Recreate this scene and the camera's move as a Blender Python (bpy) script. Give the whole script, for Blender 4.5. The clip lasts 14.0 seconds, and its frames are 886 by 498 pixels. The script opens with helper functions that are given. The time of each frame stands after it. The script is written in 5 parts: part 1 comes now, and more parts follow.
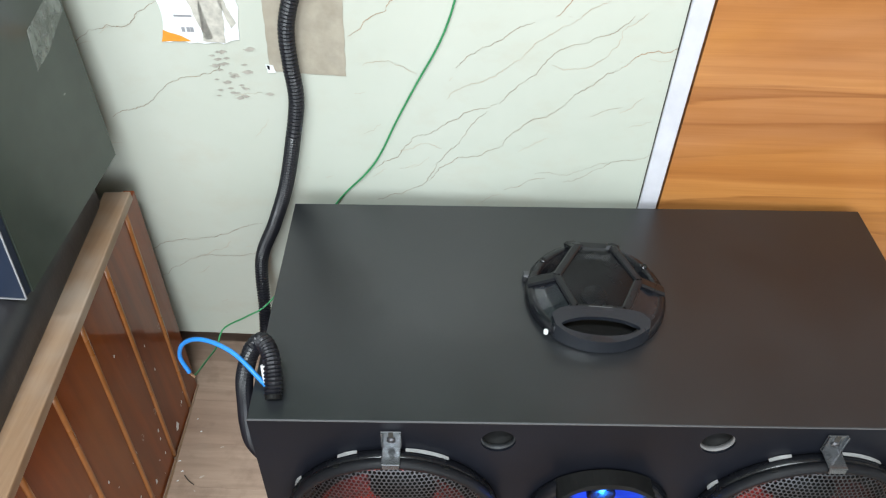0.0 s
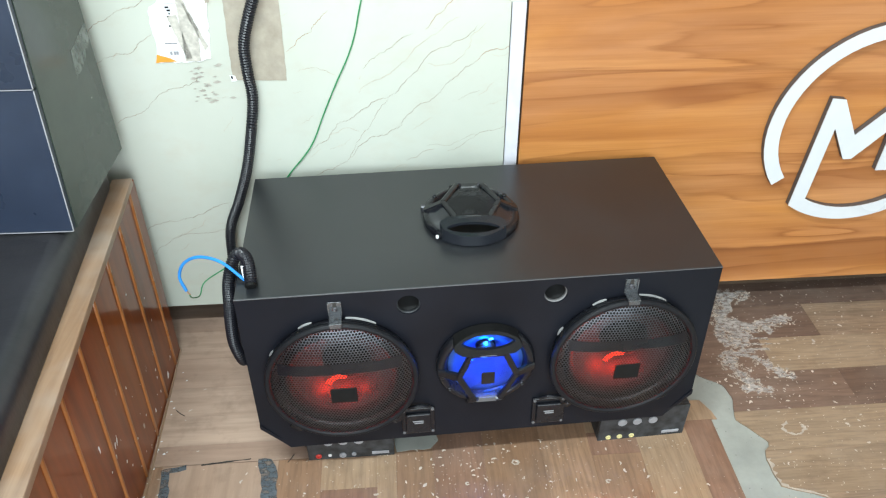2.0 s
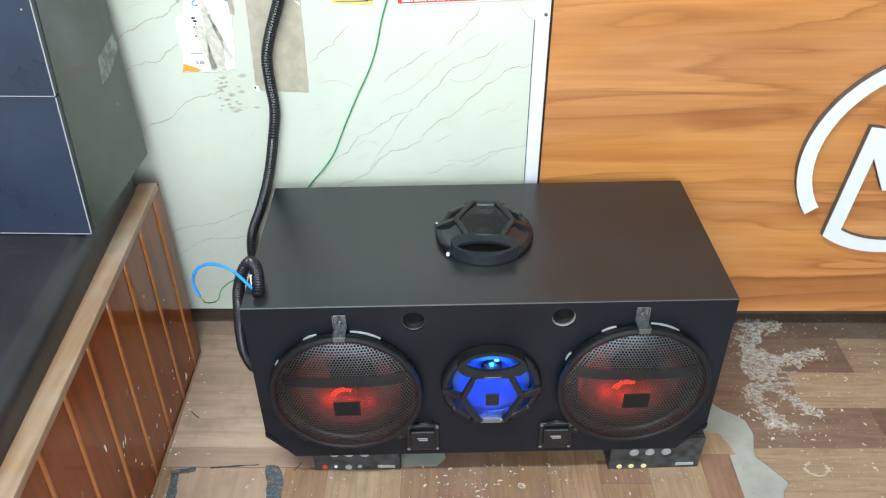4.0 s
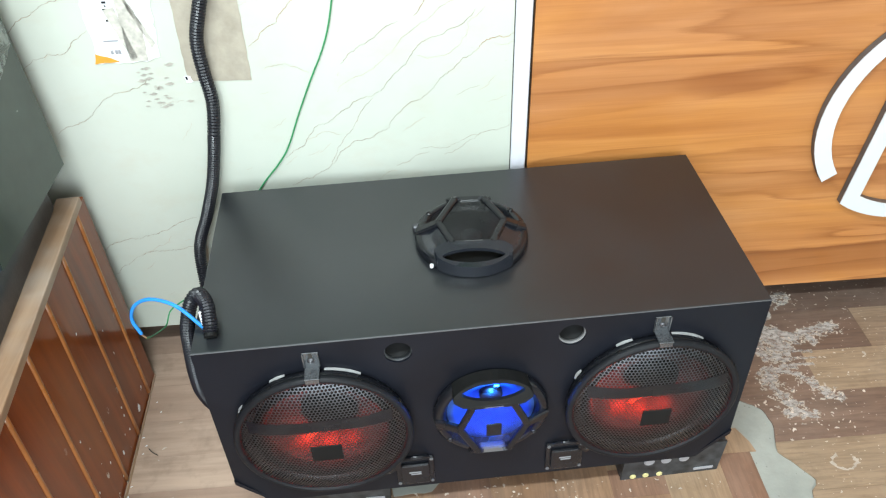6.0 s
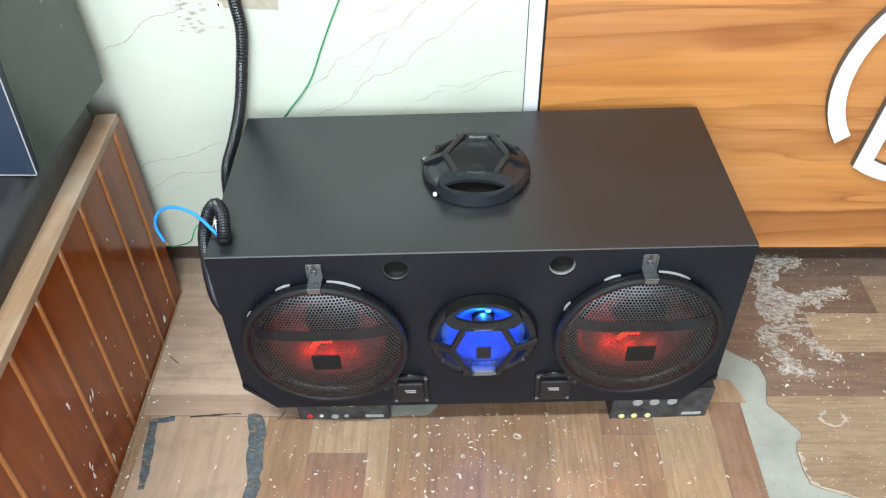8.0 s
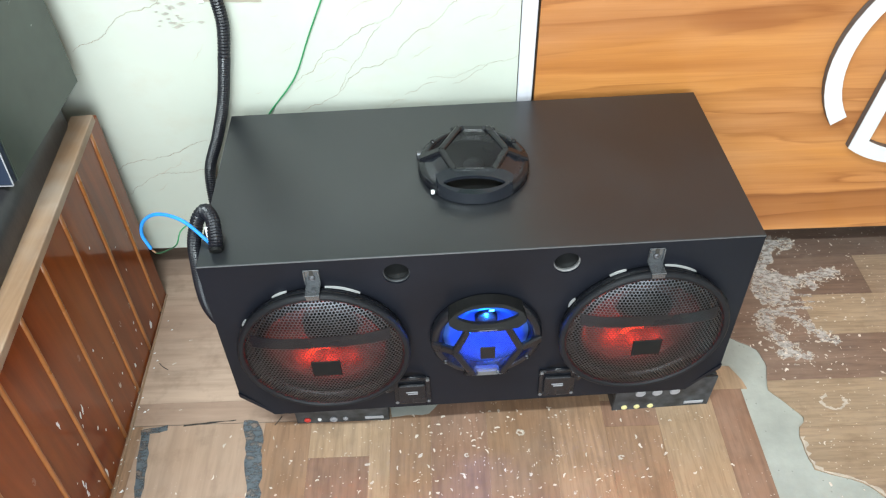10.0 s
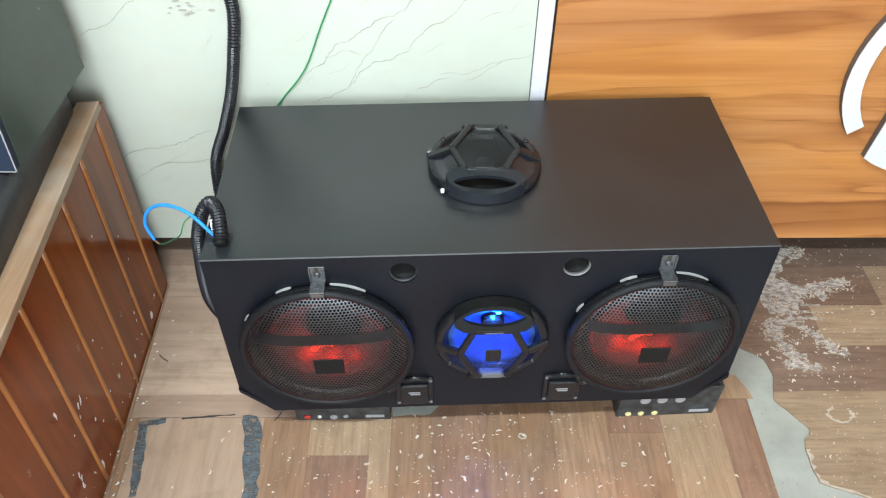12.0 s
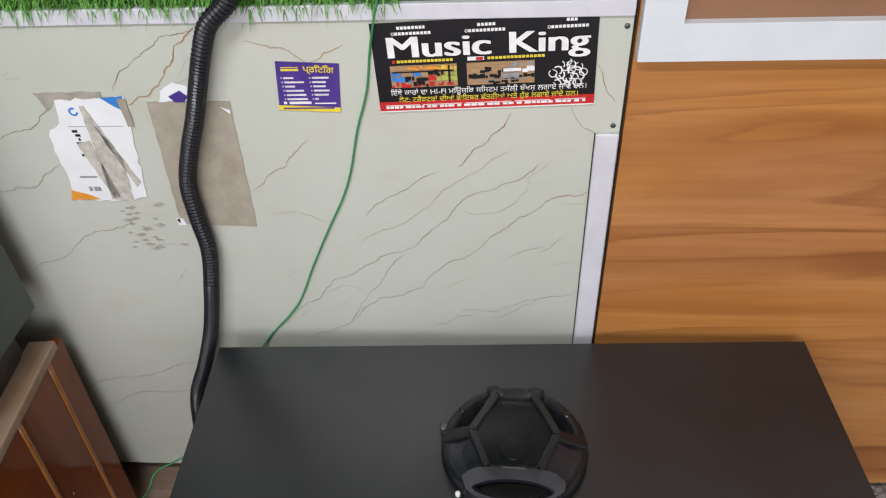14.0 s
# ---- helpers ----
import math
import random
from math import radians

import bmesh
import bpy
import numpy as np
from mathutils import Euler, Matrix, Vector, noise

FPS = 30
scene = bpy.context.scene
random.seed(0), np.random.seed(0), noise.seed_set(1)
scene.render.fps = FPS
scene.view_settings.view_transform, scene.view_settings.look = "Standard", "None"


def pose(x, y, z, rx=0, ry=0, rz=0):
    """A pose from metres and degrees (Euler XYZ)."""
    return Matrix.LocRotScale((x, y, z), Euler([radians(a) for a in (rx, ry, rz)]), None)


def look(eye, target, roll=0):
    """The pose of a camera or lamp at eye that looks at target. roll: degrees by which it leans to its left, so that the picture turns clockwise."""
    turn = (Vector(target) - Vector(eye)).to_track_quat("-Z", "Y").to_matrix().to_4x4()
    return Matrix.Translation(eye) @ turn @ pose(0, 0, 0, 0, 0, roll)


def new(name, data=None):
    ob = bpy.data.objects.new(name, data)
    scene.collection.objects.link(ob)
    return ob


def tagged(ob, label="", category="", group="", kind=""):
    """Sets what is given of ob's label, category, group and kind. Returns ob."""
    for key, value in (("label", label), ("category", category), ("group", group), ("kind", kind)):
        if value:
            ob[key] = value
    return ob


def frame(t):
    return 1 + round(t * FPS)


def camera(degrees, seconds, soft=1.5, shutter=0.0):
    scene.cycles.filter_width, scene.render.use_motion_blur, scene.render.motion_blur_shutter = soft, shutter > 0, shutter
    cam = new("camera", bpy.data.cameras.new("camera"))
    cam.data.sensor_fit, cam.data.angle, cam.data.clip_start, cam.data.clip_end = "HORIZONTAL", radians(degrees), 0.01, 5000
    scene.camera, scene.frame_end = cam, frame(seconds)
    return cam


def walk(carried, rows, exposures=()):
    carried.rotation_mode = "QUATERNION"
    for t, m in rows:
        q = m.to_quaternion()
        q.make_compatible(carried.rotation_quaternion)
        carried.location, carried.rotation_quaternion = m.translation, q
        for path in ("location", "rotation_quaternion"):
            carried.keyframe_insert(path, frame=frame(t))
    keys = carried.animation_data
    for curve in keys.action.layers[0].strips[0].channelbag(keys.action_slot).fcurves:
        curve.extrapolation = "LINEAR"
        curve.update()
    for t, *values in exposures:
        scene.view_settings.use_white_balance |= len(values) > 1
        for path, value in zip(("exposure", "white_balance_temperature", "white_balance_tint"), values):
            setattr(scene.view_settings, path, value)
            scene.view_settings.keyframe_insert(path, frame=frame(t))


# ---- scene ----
cam = camera(61.9, 14.0, soft=1.2)
PATH = [
    (0, (0.247, -0.898, 1.254), (0.202, 0.511, -0.164), 0.8),
    (0.2, (0.254, -0.988, 1.287), (0.183, 0.423, -0.129), -0.7),
    (0.3, (0.256, -1.033, 1.295), (0.205, 0.396, -0.103), 0.2),
    (0.4, (0.255, -1.07, 1.309), (0.22, 0.378, -0.069), 0.5),
    (0.5, (0.237, -1.128, 1.3), (0.246, 0.366, -0.03), 1.0),
    (0.7, (0.214, -1.227, 1.32), (0.242, 0.287, 0.014), -0.8),
    (0.8, (0.211, -1.267, 1.319), (0.272, 0.236, 0.002), -1.1),
    (1, (0.203, -1.339, 1.319), (0.314, 0.143, -0.02), -2.4),
    (1.2, (0.226, -1.38, 1.333), (0.392, 0.108, 0.007), -2.3),
    (1.5, (0.235, -1.404, 1.339), (0.378, 0.135, 0.07), -1.4),
    (2, (0.299, -1.403, 1.345), (0.405, 0.163, 0.106), -0.2),
    (2.5, (0.333, -1.4, 1.356), (0.412, 0.209, 0.17), 0.7),
    (2.7, (0.335, -1.402, 1.357), (0.381, 0.196, 0.155), 0.2),
    (4.8, (0.398, -1.333, 1.342), (0.35, 0.233, 0.1), -1.1),
    (5, (0.383, -1.301, 1.329), (0.33, 0.235, 0.049), -1.3),
    (5.3, (0.374, -1.231, 1.33), (0.346, 0.258, -0.006), -2.7),
    (5.5, (0.354, -1.183, 1.319), (0.336, 0.295, -0.028), -2.9),
    (5.7, (0.338, -1.157, 1.311), (0.394, 0.28, -0.079), -2.1),
    (6, (0.348, -1.153, 1.314), (0.408, 0.327, -0.03), -2.3),
    (6.2, (0.353, -1.162, 1.328), (0.366, 0.321, -0.014), -2.2),
    (6.5, (0.386, -1.195, 1.322), (0.32, 0.238, -0.072), -3.1),
    (6.7, (0.403, -1.222, 1.296), (0.334, 0.184, -0.124), -2.8),
    (7, (0.421, -1.237, 1.302), (0.331, 0.188, -0.098), -3.0),
    (7.5, (0.432, -1.25, 1.31), (0.352, 0.194, -0.072), -1.9),
    (8, (0.42, -1.25, 1.304), (0.352, 0.179, -0.094), -2.0),
    (8.2, (0.416, -1.253, 1.31), (0.324, 0.191, -0.07), -3.5),
    (10.3, (0.374, -1.193, 1.301), (0.39, 0.18, -0.153), -1.3),
    (10.5, (0.376, -1.192, 1.296), (0.392, 0.176, -0.163), -0.8),
    (11, (0.385, -1.201, 1.301), (0.396, 0.194, -0.132), -0.4),
    (11.5, (0.388, -1.201, 1.302), (0.44, 0.201, -0.124), 0.5),
    (11.7, (0.373, -1.196, 1.297), (0.422, 0.205, -0.13), 0.9),
    (12, (0.365, -1.178, 1.296), (0.364, 0.197, -0.156), -0.2),
    (12.2, (0.36, -1.167, 1.301), (0.364, 0.214, -0.145), -0.7),
    (12.5, (0.34, -1.134, 1.302), (0.426, 0.256, -0.134), 0.7),
    (12.7, (0.31, -1.106, 1.298), (0.41, 0.281, -0.14), 0.6),
    (13, (0.317, -1.058, 1.307), (0.403, 0.364, -0.097), -0.1),
    (13.2, (0.324, -0.999, 1.313), (0.425, 0.443, -0.069), -0.7),
    (13.3, (0.338, -0.954, 1.315), (0.43, 0.508, -0.047), -0.9),
    (13.5, (0.363, -0.894, 1.315), (0.404, 0.6, -0.014), -1.5),
    (13.7, (0.392, -0.844, 1.316), (0.332, 0.67, 0.011), -2.8),
    (13.8, (0.41, -0.821, 1.317), (0.285, 0.703, 0.029), -3.5),
    (14, (0.408, -0.78, 1.325), (0.269, 0.726, 0.016), -3.2),
]
EXPOSURES = [(0.0, -0.33, 6350, 11), (0.5, -0.25, 6250, 8), (1.0, -0.14, 6200, 7), (1.5, -0.05, 6200, 7), (2.0, -0.14, 6200, 7), (5.0, -0.12, 6200, 7), (7.0, 0.1, 6250, 7), (11.0, 0.08, 6250, 7), (12.0, 0.0, 6280, 8), (12.5, 0.02, 6300, 8), (13.0, -0.27, 6450, 11), (13.2, -0.42, 6500, 12), (13.5, -0.8, 6650, 18), (14.0, -1.03, 6700, 21)]
DOOR_W, TUBE_W, RED_W, BLUE_W = 106.0, 85.0, 0.32, 0.5
walk(cam, [(t, look(eye, target, roll)) for t, eye, target, roll in PATH], EXPOSURES)

# ---- world, sun, lamps ----
world = bpy.data.worlds.new("world")
scene.world = world
world.use_nodes = True
wn = world.node_tree
sky = wn.nodes.new("ShaderNodeTexSky")
sky.sky_type, sky.sun_disc = "NISHITA", False
sky.sun_elevation, sky.sun_rotation = radians(40), radians(200)
wn.links.new(sky.outputs[0], wn.nodes["Background"].inputs[0])
wn.nodes["Background"].inputs[1].default_value = 0.12


def area(name, m, sx, sy, power, colour):
    d = bpy.data.lights.new(name, "AREA")
    d.shape, d.size, d.size_y, d.energy, d.color = "RECTANGLE", sx, sy, power, colour
    ob = new(name, d)
    ob.matrix_world = m
    return ob


def bulb(name, place, power, colour, radius):
    d = bpy.data.lights.new(name, "POINT")
    d.energy, d.color, d.shadow_soft_size = power, colour, radius
    ob = new(name, d)
    ob.location = place
    return ob


# daylight in the shop's wide door opening, and one tube on the ceiling
area("door_daylight", look((0.35, -3.24, 1.25), (0.3, 0, 0.7)), 2.5, 2.1, DOOR_W, (0.90, 0.975, 1.0))
area("tube_daylight", look((-0.1, -1.35, 2.62), (-0.1, -1.349, 0)), 1.2, 0.10, TUBE_W, (0.90, 0.99, 1.0))

# ---- materials ----


class Mat:
    """A small writer of node materials."""

    def __init__(self, name, rough=0.5, metal=0.0, coat=0.0, spec=0.5):
        self.m = bpy.data.materials.new(name)
        self.m.use_nodes = True
        self.t = self.m.node_tree
        self.b = self.t.nodes["Principled BSDF"]
        self.b.inputs["Roughness"].default_value = rough
        self.b.inputs["Metallic"].default_value = metal
        self.b.inputs["Specular IOR Level"].default_value = spec
        self.b.inputs["Coat Weight"].default_value = coat
        self.b.inputs["Coat Roughness"].default_value = 0.08
        self.coord = self.t.nodes.new("ShaderNodeTexCoord").outputs["Object"]

    def put(self, value, socket):
        if hasattr(value, "is_linked"):
            self.t.links.new(value, socket)
        else:
            socket.default_value = value

    def map(self, scale=(1, 1, 1), turn=(0, 0, 0), shift=(0, 0, 0), source=None):
        n = self.t.nodes.new("ShaderNodeMapping")
        self.put(source or self.coord, n.inputs[0])
        n.inputs[1].default_value, n.inputs[2].default_value, n.inputs[3].default_value = shift, turn, scale
        return n.outputs[0]

    def noise(self, vector, scale, detail=4.0, rough=0.55, warp=0.0):
        n = self.t.nodes.new("ShaderNodeTexNoise")
        self.put(vector, n.inputs["Vector"])
        n.inputs["Scale"].default_value, n.inputs["Detail"].default_value = scale, detail
        n.inputs["Roughness"].default_value, n.inputs["Distortion"].default_value = rough, warp
        return n.outputs[0]

    def cells(self, vector, scale, random=1.0):
        n = self.t.nodes.new("ShaderNodeTexVoronoi")
        self.put(vector, n.inputs["Vector"])
        n.inputs["Scale"].default_value = scale
        n.inputs["Randomness"].default_value = random
        return n

    def math(self, what, a, b=0.0, c=0.0, clamp=False):
        n = self.t.nodes.new("ShaderNodeMath")
        n.operation, n.use_clamp = what, clamp
        for v, s in zip((a, b, c), n.inputs):
            self.put(v, s)
        return n.outputs[0]

    def ramp(self, value, *stops):
        n = self.t.nodes.new("ShaderNodeValToRGB")
        self.put(value, n.inputs[0])
        e = n.color_ramp.elements
        while len(e) < len(stops):
            e.new(0.5)
        for el, (p, c) in zip(e, stops):
            el.position = p
            el.color = (c, c, c, 1) if isinstance(c, (int, float)) else (*c, 1)
        return n.outputs[0]

    def mix(self, f, a, b, mode="MIX"):
        n = self.t.nodes.new("ShaderNodeMix")
        n.data_type, n.blend_type = "RGBA", mode
        self.put(f, n.inputs[0])
        for v, s in ((a, n.inputs[6]), (b, n.inputs[7])):
            self.put((*v, 1) if isinstance(v, tuple) and len(v) == 3 else v, s)
        return n.outputs[2]

    def random(self):
        return self.t.nodes.new("ShaderNodeObjectInfo").outputs["Random"]

    def split(self, source=None):
        n = self.t.nodes.new("ShaderNodeSeparateXYZ")
        self.put(source or self.coord, n.inputs[0])
        return n.outputs

    def world_coord(self):
        g = self.t.nodes.new("ShaderNodeNewGeometry")
        return g.outputs["Position"]

    def colour(self, v):
        self.put((*v, 1) if isinstance(v, tuple) else v, self.b.inputs["Base Color"])
        return self

    def rough(self, v):
        self.put(v, self.b.inputs["Roughness"])
        return self

    def bump(self, height, strength=0.3, distance=0.002):
        n = self.t.nodes.new("ShaderNodeBump")
        n.inputs["Strength"].default_value, n.inputs["Distance"].default_value = strength, distance
        self.put(height, n.inputs["Height"])
        self.t.links.new(n.outputs[0], self.b.inputs["Normal"])
        return self


def plain(name, colour, rough=0.5, metal=0.0, grain=60.0, vary=0.12, coat=0.0, spec=0.5):
    """A nearly even surface with faint mottling and fine relief."""
    m = Mat(name, rough, metal, coat, spec)
    n = m.noise(m.coord, grain, 5)
    lo, hi = tuple(c * (1 - vary) for c in colour), tuple(min(1, c * (1 + vary)) for c in colour)
    m.colour(m.ramp(n, (0.3, lo), (0.7, hi)))
    m.rough(m.ramp(m.noise(m.coord, grain * 0.2, 3), (0.3, max(0.02, rough - 0.06)), (0.7, min(1, rough + 0.08))))
    m.bump(n, 0.08, 0.0006)
    return m.m


def glow(name, colour, strength):
    m = Mat(name, 0.4)
    m.colour(colour)
    m.b.inputs["Emission Color"].default_value = (*colour, 1)
    m.b.inputs["Emission Strength"].default_value = strength
    return m.m


def marble_material():
    m = Mat("veined_laminate", 0.22)
    p = m.world_coord()
    base = m.ramp(m.noise(p, 3.0, 5), (0.3, (0.505, 0.535, 0.462)), (0.7, (0.56, 0.58, 0.515)))
    out = base
    # small scuffs
    scuff = m.ramp(m.noise(m.map((1, 1, 3), source=p), 38.0, 5), (0.70, 0.0), (0.78, 1.0))
    out = m.mix(m.math("MULTIPLY", scuff, 0.30), out, (0.36, 0.30, 0.22))
    stain = m.ramp(m.noise(m.map((1, 1, 1.6), shift=(5, 0, 3), source=p), 9.0, 6, 0.65), (0.52, 0.0), (0.72, 0.35))
    out = m.mix(stain, out, (0.50, 0.46, 0.37))
    m.colour(out)
    m.bump(m.noise(p, 14, 3), 0.05, 0.001)
    return m.m


def teak_material():
    """Printed teak: long flowing grain with sharp growth lines, two dark streaks and a knot."""
    m = Mat("teak_laminate", 0.33)
    p = m.world_coord()
    x, y, z = m.split(p)
    sway = m.noise(m.map((1.3, 1, 2.0), source=p), 1.4, 3, 0.5)
    wide = m.noise(m.map((0.50, 1, 5.5), source=p), 1.5, 5, 0.58, 0.9)
    fine = m.noise(m.map((1.1, 1, 48), source=p), 1.6, 6, 0.62, 0.3)
    hair = m.noise(m.map((2.2, 1, 130), source=p), 1.6, 4, 0.6, 0.2)
    c = m.ramp(wide, (0.28, (0.33, 0.118, 0.026)), (0.42, (0.43, 0.165, 0.038)), (0.54, (0.52, 0.220, 0.056)), (0.72, (0.57, 0.268, 0.092)))
    pale = m.ramp(m.noise(m.map((0.7, 1, 1.6), shift=(2.2, 0, 1.3), source=p), 1.5, 4, 0.6, 0.6), (0.46, 0.0), (0.66, 0.55))
    c = m.mix(pale, c, (0.53, 0.262, 0.125))
    # growth lines: dark on one side, fading to the other
    flow = m.noise(m.map((0.36, 1, 2.6), shift=(1, 0, 5), source=p), 1.7, 3, 0.5, 0.5)
    saw = m.math("FRACT", m.math("ADD", m.math("MULTIPLY", flow, 10.0), m.math("MULTIPLY", fine, 0.5)))
    grow = m.ramp(saw, (0.0, 1.0), (0.10, 0.55), (0.45, 0.10), (0.93, 0.0), (1.0, 0.9))
    gate = m.ramp(m.noise(m.map((0.8, 1, 3.0), shift=(7, 0, 1), source=p), 1.6, 3), (0.38, 0.10), (0.62, 1.0))
    c = m.mix(m.math("MULTIPLY", m.math("MULTIPLY", grow, gate), 0.80), c, (0.22, 0.068, 0.016))
    # heart-wood streaks with a hard upper edge
    wavy = m.math("ADD", z, m.math("ADD", m.math("MULTIPLY", m.math("SUBTRACT", sway, 0.5), 0.10), m.math("MULTIPLY", m.math("SUBTRACT", fine, 0.5), 0.012)))
    for z0, z1, x0, x1, most in ((0.100, 0.213, 0.85, 1.02, 0.80), (0.345, 0.412, 0.90, 1.15, 0.62)):
        rise = m.math("DIVIDE", m.math("SUBTRACT", wavy, z0), z1 - z0, clamp=True)
        band = m.ramp(rise, (0.0, 0.0), (0.35, 0.45), (0.80, 0.62), (0.95, 1.0), (1.0, 0.0))
        along = m.math("DIVIDE", m.math("SUBTRACT", x, x0), x1 - x0, clamp=True)
        c = m.mix(m.math("MULTIPLY", m.math("MULTIPLY", band, along), most), c, (0.19, 0.060, 0.017))
    # knot
    dx, dz = m.math("MULTIPLY", m.math("SUBTRACT", x, 0.931), 9.0), m.math("MULTIPLY", m.math("SUBTRACT", wavy, 0.610), 26.0)
    eye = m.math("SUBTRACT", 1.0, m.math("ADD", m.math("MULTIPLY", dx, dx), m.math("MULTIPLY", dz, dz)), clamp=True)
    c = m.mix(m.math("MULTIPLY", eye, 0.55), c, (0.24, 0.075, 0.020))
    c = m.mix(m.math("MULTIPLY", m.ramp(fine, (0.40, 1.0), (0.62, 0.0)), 0.18), c, (0.27, 0.085, 0.020))
    c = m.mix(m.math("MULTIPLY", m.ramp(hair, (0.36, 1.0), (0.50, 0.0)), 0.14), c, (0.25, 0.080, 0.022))
    m.colour(c)
    m.rough(m.ramp(fine, (0.3, 0.28), (0.7, 0.42)))
    m.bump(fine, 0.06, 0.0005)
    return m.m


def plank_material(name, along, low, high, specks=1.0):
    """Printed wood of the vinyl sheet; along: the axis on which the grain runs."""
    m = Mat(name, 0.42)
    p = m.world_coord()
    r = m.random()
    off = m.t.nodes.new("ShaderNodeCombineXYZ")
    m.put(m.math("MULTIPLY", r, 40.0), off.inputs[0])
    m.put(m.math("MULTIPLY", r, 23.0), off.inputs[1])
    add = m.t.nodes.new("ShaderNodeVectorMath")
    add.operation = "ADD"
    m.put(p, add.inputs[0])
    m.put(off.outputs[0], add.inputs[1])
    s = (2.2, 26, 1) if along == "x" else (26, 2.2, 1)
    grain = m.noise(m.map(s, source=add.outputs[0]), 1.5, 6, 0.6, 0.3)
    figure = m.noise(m.map(tuple(v * 0.45 for v in s), source=add.outputs[0]), 1.3, 3, 0.5, 0.8)
    tone = m.math("ADD", m.math("MULTIPLY", r, 0.62), m.math("MULTIPLY", figure, 0.55))
    c = m.ramp(tone, (0.22, low), (0.85, high))
    c = m.mix(m.math("MULTIPLY", m.ramp(grain, (0.38, 1.0), (0.60, 0.0)), 0.35), c, tuple(v * 0.55 for v in low))
    fibre = m.noise(m.map(tuple(v * 4.0 for v in s), source=add.outputs[0]), 1.5, 4, 0.6, 0.2)
    c = m.mix(m.math("MULTIPLY", m.ramp(fibre, (0.40, 1.0), (0.55, 0.0)), 0.10 if specks < 0.3 else 0.30), c, tuple(v * 0.50 for v in low))
    # fine chalky specks trodden into the print
    gate = m.ramp(m.noise(m.map((1, 1, 1), shift=(4, 2, 0), source=p), 3.4, 3), (0.40, 0.15), (0.54, 1.0))
    cell = m.cells(m.map((1, 1.5, 1), (0, 0, 70), (3, 0, 0), p), 150.0)
    white = m.math("MULTIPLY", m.math("MULTIPLY", m.math("LESS_THAN", cell.outputs["Distance"], 0.24), m.math("LESS_THAN", cell.outputs["Color"], 0.22)), gate)
    c = m.mix(m.math("MULTIPLY", white, 0.60 * specks), c, (0.66, 0.56, 0.46))
    dust = m.ramp(m.noise(p, 6, 5, 0.7), (0.45, 0.0), (0.8, 0.18))
    c = m.mix(dust, c, (0.42, 0.36, 0.30))
    grime = m.ramp(m.noise(m.map((1, 1, 1), shift=(9, 1, 0), source=p), 11, 6, 0.7), (0.52, 0.0), (0.75, 0.45))
    c = m.mix(grime, c, (0.12, 0.075, 0.05))
    m.colour(c)
    m.rough(m.ramp(m.noise(p, 9, 4), (0.3, 0.34), (0.7, 0.6)))
    m.bump(m.math("ADD", grain, m.math("MULTIPLY", white, 2.0)), 0.15, 0.0008)
    return m.m


def apron_material():
    m = Mat("polished_rosewood", 0.28, coat=0.5, spec=0.12)
    m.b.inputs["Coat Roughness"].default_value = 0.07
    m.b.inputs["Coat IOR"].default_value = 1.5
    p = m.world_coord()
    grain = m.noise(m.map((30, 30, 2.0), source=p), 1.3, 6, 0.6, 0.3)
    c = m.ramp(grain, (0.3, (0.100, 0.0165, 0.0020)), (0.7, (0.235, 0.047, 0.0050)))
    c = m.mix(m.ramp(m.noise(m.map((1, 1.0, 0.5), source=p), 3.2, 4, 0.55, 0.6), (0.40, 0.0), (0.68, 0.65)), c, (0.30, 0.086, 0.010))
    c = m.mix(m.math("MULTIPLY", m.random(), 0.35), c, (0.22, 0.042, 0.006))
    cell = m.cells(m.map((1, 1, 0.55), source=p), 34.0)
    gate = m.ramp(m.split(p)[2], (0.02, 1.0), (0.33, 0.0))
    fleck = m.math("MULTIPLY", m.math("LESS_THAN", cell.outputs["Distance"], 0.16), m.math("LESS_THAN", cell.outputs["Color"], 0.36))
    rag = m.ramp(m.noise(p, 150, 3), (0.44, 0.0), (0.54, 1.0))
    c = m.mix(m.math("MULTIPLY", m.math("MULTIPLY", fleck, rag), gate), c, (0.62, 0.60, 0.56))
    c = m.mix(m.ramp(m.noise(p, 8, 5, 0.7), (0.58, 0.0), (0.85, 0.08)), c, (0.28, 0.22, 0.18))
    m.colour(c)
    m.bump(grain, 0.06, 0.0006)
    return m.m


def rail_material():
    m = Mat("worn_pale_wood", 0.45)
    p = m.world_coord()
    grain = m.noise(m.map((40, 2.5, 40), source=p), 1.2, 6, 0.6, 0.4)
    c = m.ramp(grain, (0.3, (0.20, 0.115, 0.065)), (0.7, (0.34, 0.215, 0.13)))
    c = m.mix(m.ramp(m.noise(p, 7, 4), (0.45, 0.0), (0.7, 0.6)), c, (0.36, 0.30, 0.25))
    m.colour(c)
    m.bump(grain, 0.15, 0.001)
    return m.m


